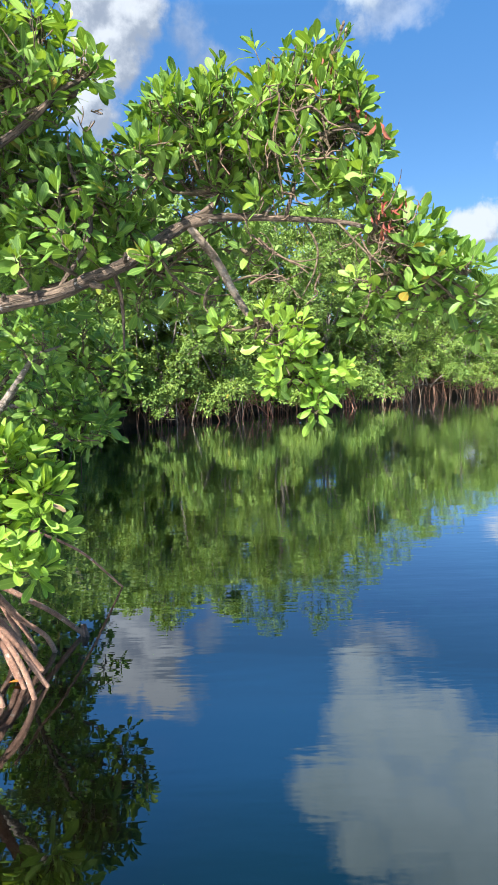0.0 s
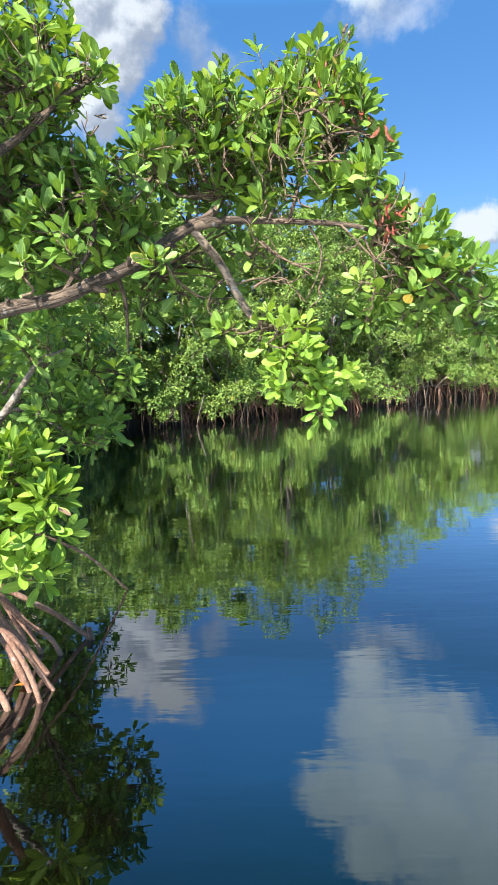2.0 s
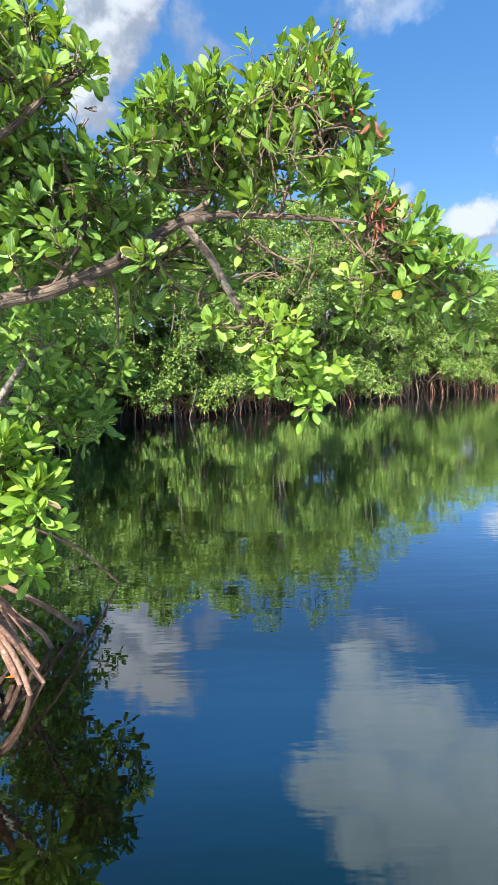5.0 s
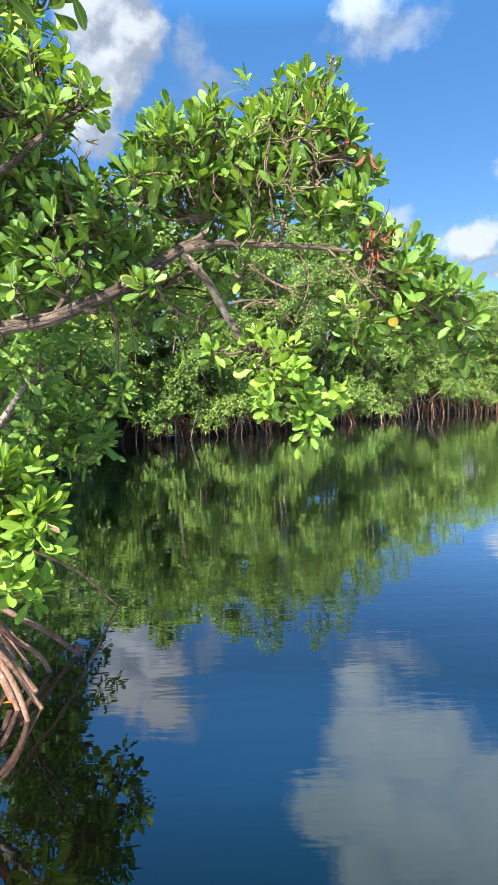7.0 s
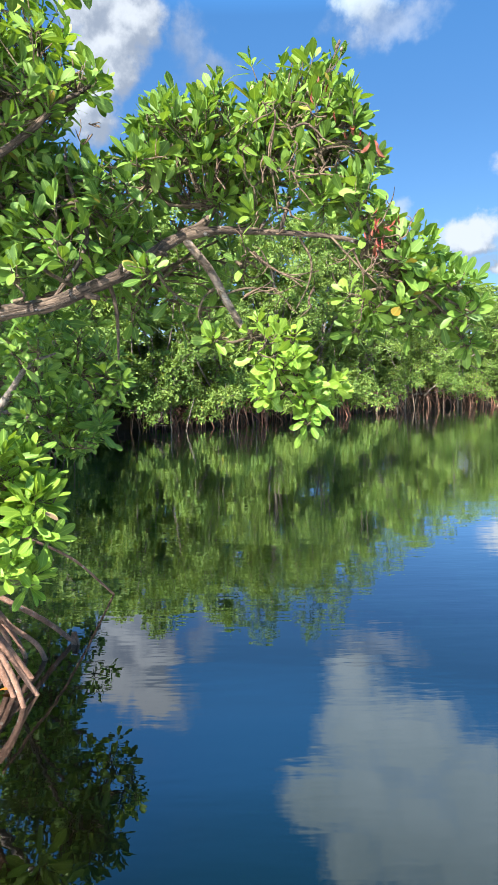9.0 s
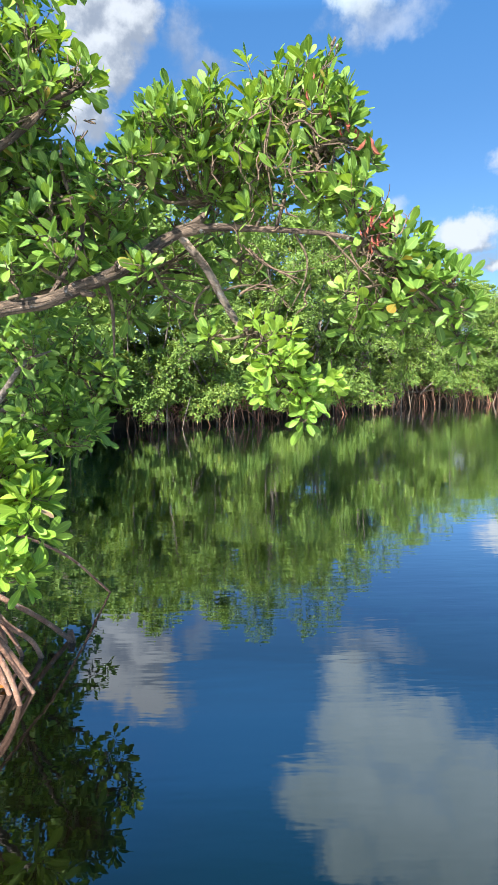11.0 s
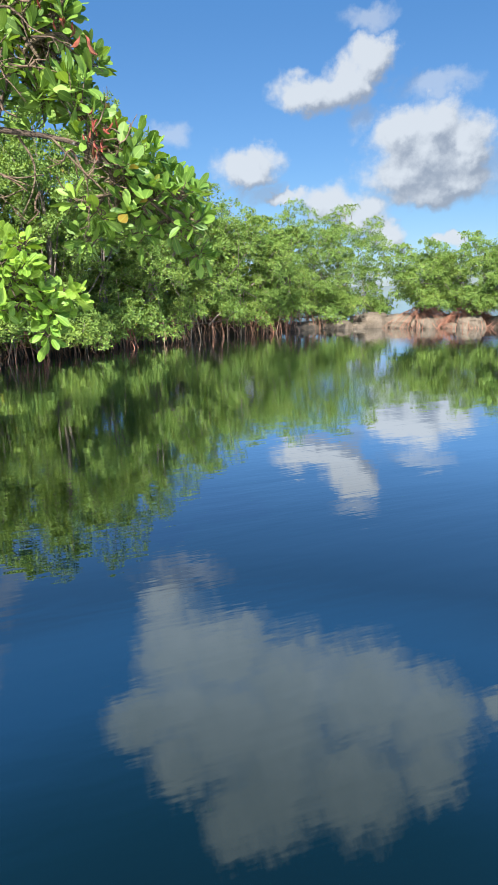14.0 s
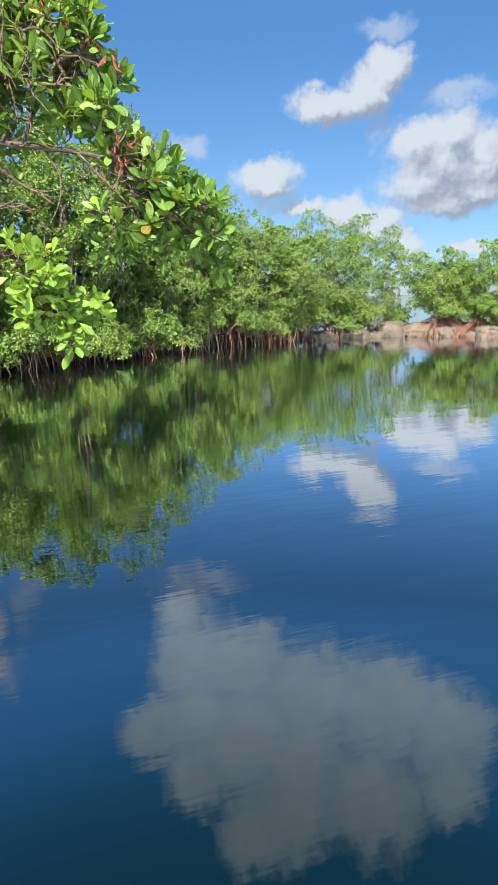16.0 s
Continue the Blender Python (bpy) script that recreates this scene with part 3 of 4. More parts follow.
def build_shore_marks():
    """Single stems and bunches of roots that stand out before the shore trees."""
    rng = np.random.default_rng(41)
    trees = [o for o in scene.objects if o.get("label", "").startswith("dense green")]

    def nearest(x, y):
        return min(trees, key=lambda o: (o.location.x - x) ** 2 + (o.location.y - y) ** 2)

    for x, y, height, r in ((4.84, 16.70, 0.95, 0.017), (5.75, 17.15, 0.7, 0.013), (2.40, 15.10, 1.7, 0.012), (7.55, 18.0, 0.8, 0.014), (8.75, 18.35, 1.0, 0.015), (1.35, 14.35, 0.8, 0.012), (3.55, 15.95, 0.6, 0.014), (-0.35, 13.1, 0.9, 0.011), (6.3, 17.4, 0.6, 0.012)):
        lean = rng.normal(0, 0.05, 2)
        foot = np.array((x, y, -0.25))
        v, q = tube([foot, foot + (lean[0], lean[1], height * 0.5), foot + (lean[0] * 2.2, lean[1] + 0.2, height + 0.25)], [r * 1.1, r, r * 0.7], 7, 4, 0.06, rng)
        part("stem", mesh_of("stem", v, None, q, PALE_WOOD), nearest(x, y), "pale bare stem standing in the water")
    for x, y, number, wide, high in ((2.40, 15.05, 9, 0.42, 0.5), (8.3, 18.5, 11, 0.5, 0.55), (7.3, 18.05, 9, 0.6, 0.6), (0.1, 13.35, 9, 0.5, 0.45), (-1.0, 12.75, 8, 0.5, 0.5)):
        for k in range(number):
            foot = np.array((x + rng.uniform(-wide, wide), y + rng.uniform(-0.15, 0.2), -0.02))
            top = np.array((x + rng.uniform(-wide, wide) * 0.7, y + rng.uniform(0.25, 0.5), high * rng.uniform(0.7, 1.2)))
            v, q = prop_root(rng, top, foot, rng.uniform(0.010, 0.016), 0.5)
            part("prop_root", mesh_of("prop_root", v, None, q, RED_ROOT), nearest(x, y), "reddish prop root")


build_shore_marks()


# ---- rocks and trees at the far end ----
def boulder(x, y, z, sx, sy, sz, seed):
    bm = bmesh.new()
    bmesh.ops.create_icosphere(bm, subdivisions=4, radius=1.0)
    shift = Vector((seed * 3.7, seed * 1.3, seed * 2.1))
    for v in bm.verts:
        p = v.co.copy()
        c = Vector([math.copysign(abs(a) ** 0.66, a) for a in p])
        lump = noise.noise(p * 1.1 + shift) * 0.3 - abs(noise.noise(p * 2.3 + shift)) * 0.34 + abs(noise.noise(p * 4.5 + shift)) * 0.24 + abs(noise.noise(p * 9.0 + shift)) * 0.14 + noise.noise(p * 17.0 + shift) * 0.05
        v.co = Vector((c.x * sx, c.y * sy, c.z * sz * 0.85)) * (1 + 0.6 * lump)
    me = bpy.data.meshes.new("boulder")
    bm.to_mesh(me)
    bm.free()
    for p in me.polygons:
        p.use_smooth = True
    me.materials.append(ROCK)
    ob = new("boulder", me)
    ob.location, ob.rotation_euler = (x, y, z), (0, 0, seed * 0.7)
    return tagged(ob, "pale weathered limestone boulder at the water's edge", "rock", "rocks at the lagoon's mouth")


for k, row in enumerate([(9.2, 19.0, 0.0, 0.9, 0.5, 0.30), (10.3, 19.05, 0.0, 1.0, 0.5, 0.36), (11.55, 18.45, 0.08, 0.48, 0.45, 0.50), (12.4, 18.1, 0.0, 0.75, 0.5, 0.50), (13.2, 17.45, 0.0, 0.9, 0.5, 0.46), (14.1, 16.6, 0.0, 0.9, 0.5, 0.44), (15.1, 15.7, 0.0, 1.0, 0.5, 0.46), (16.3, 14.8, 0.0, 1.0, 0.5, 0.42), (17.6, 13.9, 0.0, 1.0, 0.5, 0.44),
                         (10.0, 18.75, -0.02, 0.4, 0.3, 0.2), (10.95, 18.6, -0.02, 0.45, 0.3, 0.26), (12.1, 17.75, -0.02, 0.36, 0.3, 0.2), (13.6, 16.7, -0.02, 0.45, 0.3, 0.22), (11.9, 19.2, 0.05, 0.9, 0.5, 0.42), (13.3, 18.5, 0.05, 1.0, 0.6, 0.42), (14.6, 17.4, 0.05, 1.0, 0.6, 0.42)]):
    boulder(*row, k + 1)

for k, (x, y, h, s) in enumerate([(13.1, 17.9, 2.5, 1.0), (14.25, 16.95, 2.6, 1.1), (15.6, 15.9, 2.8, 1.15), (17.1, 14.8, 2.9, 1.15)]):
    shore_tree(x, y, h, s, 300 + k, "low green mangrove growing on pale rocks", low=0.42, base=0.25, group="mangroves on the rocks", roots=120, root_size=(0.006, 0.011), root_top=(0.12, 0.40), far=1.6, bark=RED_ROOT, sag=0.5, gather_in=0.12, scatter=0.85)


# ---- near tree ----
class Plant:
    """A near plant: limbs, twigs and leaves gathered limb by limb."""

    def __init__(self, root, seed, bark):
        self.root, self.rng, self.bark = root, np.random.default_rng(seed), bark
        self.tips, self.ways, self.twigs = [], [], []

    def limb(self, name, points, radii, label="", sides=12, bark=None, onto=None):
        v, q = tube(points, radii, sides, 7, 0.07, self.rng)
        me = mesh_of(name, v, None, q, bark or self.bark)
        line, turn = smooth_line(points, 7), np.linspace(0, 2 * np.pi, sides, endpoint=False)
        run = np.concatenate([[0], np.cumsum(np.linalg.norm(np.diff(line, axis=0), axis=1))])
        grain = np.stack([np.tile(radii[0] * np.cos(turn), len(line)), np.tile(radii[0] * np.sin(turn), len(line)), np.repeat(run, sides)], -1)
        me.attributes.new("grain", "FLOAT_VECTOR", "POINT").data.foreach_set("vector", grain.astype(np.float32).ravel())
        return part(name, me, onto or self.root, label)

    def spray(self, centre, y, clumps, per=24, back=0.0, up=0.75):
        """Leafy clumps (x, z, radius) at depth y, with twigs that come from the centre."""
        rng = self.rng
        for x, z, r in clumps:
            for deep in ((0.0,) if not back else (0.0, back)):
                f = 1 + deep / y
                c = np.array((x * f, y + deep + rng.normal(0, 0.05), 1.45 + (z - 1.45) * f))
                k = max(5, int(per * (r / 0.16) ** 2))
                v = ball(rng, k, 0.3)
                tips = c + v * r * (1, 1.15, 1)
                way = unit(v) * 0.8 + (0, -0.12, up) + rng.normal(0, 0.25, (k, 3))
                self.tips.append(tips)
                self.ways.append(way)
                hub = c + (np.asarray(centre) - c) * min(1.0, 0.6 * r / (np.linalg.norm(np.asarray(centre) - c) + 1e-6)) * 1.2
                forks = hub + (tips[rng.choice(k, max(2, k // 5))] - hub) * rng.uniform(0.35, 0.6, (max(2, k // 5), 1)) + rng.normal(0, 0.015, (max(2, k // 5), 3))
                for f_ in forks:
                    self.twigs.append(tube([hub, (hub + f_) / 2 + rng.normal(0, 0.02, 3), f_], [0.0038, 0.0033, 0.0028], 4, 2))
                for tip, w in zip(tips, unit(way)):
                    near = forks[np.argmin(((forks - tip) ** 2).sum(1))]
                    bend = near + (tip - near) * 0.6 - w * 0.3 * np.linalg.norm(tip - near) + rng.normal(0, 0.008, 3)
                    self.twigs.append(tube([near, bend, tip + w * 0.012], [0.0026, 0.0024, 0.0017], 3, 2))
                for m in range(3):  # bare twigs inside the clump
                    a, b = c + ball(rng, 2, 0.2) * r * 0.9
                    self.twigs.append(tube([hub, (hub + a) / 2 + rng.normal(0, 0.02, 3), a, (a + b) / 2 + rng.normal(0, 0.02, 3)], [0.004, 0.0034, 0.0026, 0.0014], 4, 2))
                self.twigs.append(tube([np.asarray(centre), (np.asarray(centre) + hub) / 2 + rng.normal(0, 0.03, 3), hub], [0.007, 0.0055, 0.004], 5, 3))

    def finish(self, leaf, single, number, length=(0.06, 0.1), count=(6, 10), lean=(20, 85), wide=1.0):
        tips, ways = np.vstack(self.tips), np.vstack(self.ways)
        leaves = rosettes(tips, ways, self.rng, count, length, lean)
        leaves = (leaves[0], leaves[1], leaves[2] * wide * self.rng.uniform(0.85, 1.15, (len(leaves[0]), 1)), leaves[3], leaves[4])
        order = np.argsort(leaves[0][:, 1])
        chosen, rest = order[:number], order[number:]
        v, q = join(self.twigs)
        part("brushwood", mesh_of("brushwood", v, None, q, TWIG), self.root, kind="stuff")
        kinds = self.rng.integers(0, 4, len(rest))
        for k, (curl, fold) in enumerate([(0.05, 0.06), (0.16, 0.18), (0.28, 0.32), (-0.08, 0.25)]):
            part("crown", foliage("crown", keep(leaves, rest[kinds == k]), blade(curl, fold), leaf), self.root, kind="stuff")
        single_leaves(leaves, chosen, self.root, single)


def build_near_tree():
    tree = thing("mangrove_tree", (-1.85, 1.95, 0.0), "large leafy mangrove with a bare grey-brown limb reaching over the water", "tree")
    p = Plant(tree, 11, BARK)
    p.limb("trunk", [(-1.85, 1.95, -0.2), (-1.8, 1.95, 0.5), (-1.68, 1.96, 1.1), (-1.54, 1.94, 1.67), (-1.4, 1.85, 2.4)], [0.0820, 0.0697, 0.0656, 0.0492, 0.0246])
    p.limb("limb", [(-1.72, 1.95, 1.10), (-1.41, 2.02, 1.41), (-1.09, 2.02, 1.54), (-0.81, 2.02, 1.62), (-0.63, 2.01, 1.65), (-0.50, 2.01, 1.70), (-0.38, 2.05, 1.76), (-0.27, 2.13, 1.85), (-0.19, 2.16, 1.90)],
           [0.0364, 0.0303, 0.0255, 0.0243, 0.0237, 0.0218, 0.0206, 0.0206, 0.0188], "grey-brown limb with rough bark")
    bough = p.limb("branch", [(-0.21, 2.16, 1.89), (-0.10, 2.16, 1.91), (-0.01, 2.16, 1.91), (0.17, 2.11, 1.89), (0.31, 2.07, 1.87), (0.41, 2.02, 1.83), (0.53, 2.02, 1.75), (0.63, 2.07, 1.63)], [0.0197, 0.0148, 0.0131, 0.0098, 0.0082, 0.0066, 0.0049, 0.0033])
    p.limb("branch", [(-0.20, 2.16, 1.90), (-0.14, 2.18, 1.93), (-0.10, 2.24, 2.00), (-0.07, 2.29, 2.11), (0.00, 2.29, 2.26), (0.11, 2.24, 2.40)], [0.0180, 0.0156, 0.0131, 0.0107, 0.0074, 0.0041])
    p.limb("branch", [(0.13, 2.12, 1.89), (0.19, 2.16, 2.07), (0.25, 2.11, 2.20), (0.38, 2.07, 2.15)], [0.0074, 0.0066, 0.0049, 0.0025])
    p.limb("branch", [(-0.20, 2.16, 1.89), (-0.16, 2.17, 1.84), (-0.11, 2.20, 1.78), (-0.04, 2.20, 1.65), (0.01, 2.16, 1.57)], [0.0148, 0.0148, 0.0148, 0.0139, 0.0107], "broken branch with pale stripped wood", 12, PALE_WOOD)
    p.limb("branch", [(0.00, 2.16, 1.58), (0.11, 2.16, 1.50), (0.18, 2.18, 1.38), (0.22, 2.18, 1.25)], [0.0066, 0.0057, 0.0049, 0.0025])
    p.limb("branch", [(-1.32, 1.80, 1.49), (-0.91, 1.85, 1.92), (-0.675, 1.97, 2.15), (-0.572, 2.01, 2.262), (-0.515, 2.05, 2.31), (-0.47, 2.07, 2.345)], [0.0246, 0.0160, 0.0115, 0.0090, 0.0065, 0.0022])
    p.limb("branch", [(-0.62, 2.02, 1.66), (-0.51, 2.06, 1.86), (-0.57, 2.09, 2.06), (-0.58, 2.11, 2.17)], [0.0082, 0.0074, 0.0066, 0.0033])
    p.limb("branch", [(-0.44, 2.04, 1.73), (-0.43, 2.11, 1.63), (-0.44, 2.16, 1.47)], [0.0082, 0.0066, 0.0033])
    # short broken stubs and knots on the bare limb
    for at, end, r in (((-0.50, 2.0, 1.68), (-0.455, 1.965, 1.665), 0.009), ((-0.40, 2.03, 1.75), (-0.385, 1.99, 1.772), 0.007), ((-0.80, 2.01, 1.63), (-0.78, 1.98, 1.652), 0.007), ((-0.29, 2.11, 1.83), (-0.245, 2.07, 1.815), 0.007), ((0.06, 2.14, 1.90), (0.085, 2.12, 1.935), 0.005)):
        at, end = np.array(at), np.array(end)
        p.limb("stub", [at, at + (end - at) * 0.5, at + (end - at) * 0.9, end], [r * 1.5, r * 1.1, r, r * 0.45], "", 9)
    # upper left
    p.spray((-0.55, 2.11, 2.29), 2.11, [(-0.67, 2.36, 0.15), (-0.74, 2.24, 0.194), (-0.50, 2.35, 0.075), (-0.92, 2.37, 0.220)], 24, 0.4, up=0.95)
    p.spray((-0.55, 2.08, 1.98), 2.16, [(-0.73, 2.03, 0.220), (-0.55, 2.05, 0.145), (-0.58, 1.86, 0.176), (-0.77, 1.84, 0.158), (-0.39, 1.86, 0.097), (-0.97, 2.02, 0.220)], 33, 0.4)
    # dome over the fork
    p.spray((-0.11, 2.24, 2.02), 2.20, [(-0.38, 2.07, 0.150), (-0.33, 2.20, 0.097), (-0.24, 2.22, 0.150), (-0.30, 2.29, 0.075), (-0.19, 2.31, 0.075), (-0.08, 2.30, 0.085), (-0.18, 2.09, 0.167), (-0.05, 2.23, 0.150), (-0.02, 2.11, 0.158)], 22, 0.35, up=1.0)
    p.spray((0.09, 2.24, 2.29), 2.16, [(0.10, 2.36, 0.110), (0.21, 2.38, 0.100), (0.30, 2.36, 0.090), (0.25, 2.26, 0.141), (0.13, 2.22, 0.158), (0.11, 2.05, 0.141)], 22, 0.3, up=1.0)
    p.spray((0.26, 2.11, 2.15), 2.11, [(0.32, 2.15, 0.095), (0.24, 2.00, 0.106), (0.35, 2.25, 0.065), (0.45, 2.13, 0.030), (0.30, 2.06, 0.085), (0.37, 2.04, 0.06)], 18, 0.12, up=0.9)
    # drooping right end
    p.spray((0.42, 2.02, 1.85), 2.07, [(0.39, 1.97, 0.080), (0.45, 1.90, 0.080), (0.53, 1.81, 0.095), (0.63, 1.77, 0.075), (0.70, 1.70, 0.055), (0.62, 1.70, 0.097), (0.51, 1.70, 0.088)], 32, 0.12)
    p.spray((0.55, 2.05, 1.72), 2.11, [(0.40, 1.67, 0.070), (0.70, 1.61, 0.053), (0.41, 1.57, 0.044), (0.60, 1.60, 0.070), (0.76, 1.62, 0.05), (0.80, 1.53, 0.035), (0.50, 1.60, 0.06)], 18, up=0.4)
    # hanging cluster of paler leaves
    y = Plant(tree, 12, BARK)
    y.spray((0.04, 2.16, 1.55), 2.11, [(0.05, 1.54, 0.075), (0.15, 1.44, 0.085), (-0.10, 1.54, 0.040), (0.10, 1.50, 0.06), (0.18, 1.52, 0.05)], 34, up=0.5)
    y.spray((0.19, 2.18, 1.36), 2.13, [(0.24, 1.36, 0.080), (0.32, 1.39, 0.055), (0.08, 1.36, 0.053), (0.23, 1.25, 0.045), (0.17, 1.37, 0.075), (0.25, 1.30, 0.055), (0.11, 1.35, 0.055)], 38, up=0.4)
    # yellower upper-left shoots; the paler leaf colour also stands in for sunlight
    y.spray((-0.6, 2.2, 2.36), 2.2, [(-0.72, 2.60, 0.132), (-0.58, 2.44, 0.08), (-0.66, 2.50, 0.12), (-0.85, 2.52, 0.13), (-0.75, 2.44, 0.12)], 24, up=1.1)
    y.finish(YOUNG_LEAF, YOUNG_SINGLE, 80, (0.05, 0.085), (5, 9), (10, 90))
    p.spray((0.00, 2.20, 1.80), 2.38, [(0.01, 1.79, 0.106)], 8)
    # sprigs on the bare limb, and leaves that hang into view from above
    p.spray((-0.55, 2.0, 1.71), 1.98, [(-0.53, 1.80, 0.07)], 20)
    p.spray((-0.33, 2.06, 1.78), 2.02, [(-0.29, 1.75, 0.03)], 20)
    p.spray((-0.74, 2.0, 1.66), 1.98, [(-0.72, 1.75, 0.05)], 20)
    p.spray((-0.8, 1.6, 2.6), 1.60, [(-0.38, 2.40, 0.035), (-0.47, 2.40, 0.05), (-0.55, 2.41, 0.05), (-0.62, 2.41, 0.05)], 24)
    # shaded leaves behind the limb
    p.limb("branch", [(-1.2, 2.0, 1.5), (-0.9, 2.4, 1.68), (-0.55, 2.58, 1.8), (-0.25, 2.6, 1.82), (-0.08, 2.6, 1.78)], [0.014, 0.012, 0.009, 0.006, 0.003])
    p.spray((-0.40, 2.6, 1.80), 2.6, [(-0.49, 1.88, 0.1), (-0.36, 1.81, 0.11), (-0.22, 1.85, 0.1), (-0.1, 1.77, 0.08), (-0.04, 1.89, 0.075), (-0.27, 1.68, 0.1), (-0.45, 1.66, 0.1), (-0.65, 1.71, 0.11), (-0.15, 1.65, 0.065), (-0.76, 1.9, 0.11), (-0.6, 1.83, 0.1), (-0.36, 2.03, 0.1), (-0.22, 2.06, 0.1), (-0.08, 2.04, 0.09), (0.06, 2.02, 0.08), (-0.5, 2.05, 0.1)], 15)
    # thin bare twigs under the crown
    for line in ([(-0.10, 2.2, 1.72), (-0.14, 2.2, 1.68), (-0.155, 2.2, 1.62), (-0.12, 2.2, 1.57)], [(0.20, 2.12, 1.88), (0.24, 2.12, 1.80), (0.23, 2.12, 1.72), (0.19, 2.12, 1.64)], [(0.02, 2.2, 1.86), (0.08, 2.18, 1.80), (0.17, 2.16, 1.76), (0.27, 2.14, 1.77)],
                 [(-0.06, 2.2, 1.70), (0.03, 2.2, 1.72), (0.12, 2.2, 1.70), (0.20, 2.2, 1.73)], [(-0.30, 2.1, 1.80), (-0.26, 2.15, 1.72), (-0.17, 2.2, 1.66), (-0.05, 2.25, 1.66)], [(0.3, 2.07, 1.87), (0.38, 2.05, 1.78), (0.46, 2.05, 1.70), (0.50, 2.05, 1.62)]):
        p.limb("twig", line, [0.0045, 0.004, 0.003, 0.002], "", 6, TWIG, bough)
    rng = np.random.default_rng(77)
    for line in [[(0.16, 1.98, 2.18), (0.24, 1.98, 2.17), (0.3, 1.98, 2.13)], [(0.11, 2.0, 2.24), (0.11, 2.0, 2.2), (0.09, 2.0, 2.08)], [(0.19, 2.0, 2.05), (0.25, 2.0, 2.05), (0.3, 2.0, 2.07)], [(0.12, 2.05, 1.96), (0.16, 2.05, 1.95), (0.2, 2.05, 1.92)], [(0.04, 2.1, 1.83), (0.13, 2.1, 1.76), (0.21, 2.1, 1.71)], [(0.25, 2.1, 1.71), (0.23, 2.1, 1.66), (0.2, 2.1, 1.61)], [(0.01, 2.1, 1.68), (0.07, 2.1, 1.71), (0.14, 2.1, 1.69)], [(0.35, 1.95, 1.81), (0.37, 1.95, 1.77), (0.42, 1.95, 1.72)]]:
        line = [np.array(a) for a in line]
        p.limb("twig", [line[0], (line[0] + line[1]) / 2 + rng.normal(0, 0.006, 3), line[1], (line[1] + line[2]) / 2 + rng.normal(0, 0.006, 3), line[2]], [0.0042, 0.0038, 0.0032, 0.0026, 0.0016], "", 6, DRY_TWIG, bough)
        fork = line[1] + rng.normal(0, 0.03, 3) + (line[2] - line[1]) * 0.6
        p.limb("twig", [line[1], (line[1] + fork) / 2 + rng.normal(0, 0.005, 3), fork], [0.0026, 0.0022, 0.0012], "", 5, DRY_TWIG, bough)
    # dry leafless twigs: middle, spread and number
    for middle, spread, number in (((0.22, 1.93, 2.14), (0.11, 0.04, 0.07), 9), ((0.45, 1.92, 1.82), (0.045, 0.03, 0.03), 8), ((0.12, 2.08, 1.76), (0.14, 0.03, 0.05), 7), ((-0.40, 2.04, 2.12), (0.08, 0.03, 0.06), 5), ((0.12, 2.0, 2.03), (0.09, 0.03, 0.05), 6), ((0.40, 1.98, 1.66), (0.10, 0.03, 0.06), 5)):
        for k in range(number):
            at = np.array(middle) + rng.normal(0, 1, 3) * spread
            way = unit(rng.normal(0, 1, 3) * (1.0, 0.35, 0.7)) * 0.022
            line = [at]
            for m in range(5):
                way = unit(way + rng.normal(0, 0.008, 3)) * rng.uniform(0.016, 0.034)
                line.append(line[-1] + way)
            dry = p.limb("twig", line, [0.0026, 0.0023, 0.0019, 0.0015, 0.0009], "dry leafless twig", 5, DRY_TWIG, bough)
            for m in (2, 3):
                end = line[m] + unit(way + rng.normal(0, 0.018, 3)) * rng.uniform(0.03, 0.055)
                p.limb("twig", [line[m], (line[m] + end) / 2 + rng.normal(0, 0.004, 3), end], [0.0019, 0.0016, 0.0009], "", 4, DRY_TWIG, bough)
    # more crown towards the bank: unseen clumps added to shade the left side
    p.spray((-1.41, 1.76, 2.29), 1.67, [(-1.15, 2.82, 0.15), (-1.55, 3.30, 0.22), (-1.95, 2.75, 0.25)], 14)
    p.spray((-1.4, 1.85, 2.4), 1.40, [(-1.12, 2.86, 0.24), (-1.25, 2.66, 0.18), (-1.02, 2.68, 0.14)], 14)
    p.spray((-1.4, 1.85, 2.4), 2.70, [(-1.95, 2.90, 0.38), (-1.65, 3.30, 0.30), (-2.30, 2.70, 0.38), (-2.00, 2.35, 0.33), (-1.60, 2.75, 0.25), (-2.40, 3.20, 0.40)], 18)
    p.limb("limb", [(-1.42, 1.86, 2.35), (-1.6, 2.3, 2.9), (-1.85, 2.8, 3.3), (-2.0, 3.2, 3.6)], [0.03, 0.025, 0.02, 0.01])
    p.spray((-1.9, 3.1, 3.5), 3.30, [(-1.65, 3.65, 0.33), (-2.10, 3.75, 0.38), (-2.55, 3.50, 0.40), (-1.25, 3.90, 0.30), (-1.95, 3.30, 0.22), (-2.9, 3.2, 0.4)], 18)
    p.spray((-1.9, 3.1, 3.5), 2.85, [(-1.3, 4.1, 0.36), (-1.8, 4.3, 0.40), (-2.4, 4.35, 0.42), (-2.9, 4.1, 0.42), (-2.1, 3.95, 0.36), (-1.6, 4.5, 0.36), (-2.6, 4.7, 0.42)], 20)
    p.spray((-1.9, 3.1, 3.5), 3.70, [(-1.5, 3.5, 0.36), (-2.0, 3.2, 0.36), (-2.5, 3.6, 0.42), (-1.9, 3.9, 0.42), (-1.4, 4.2, 0.34), (-2.5, 2.8, 0.36)], 20)
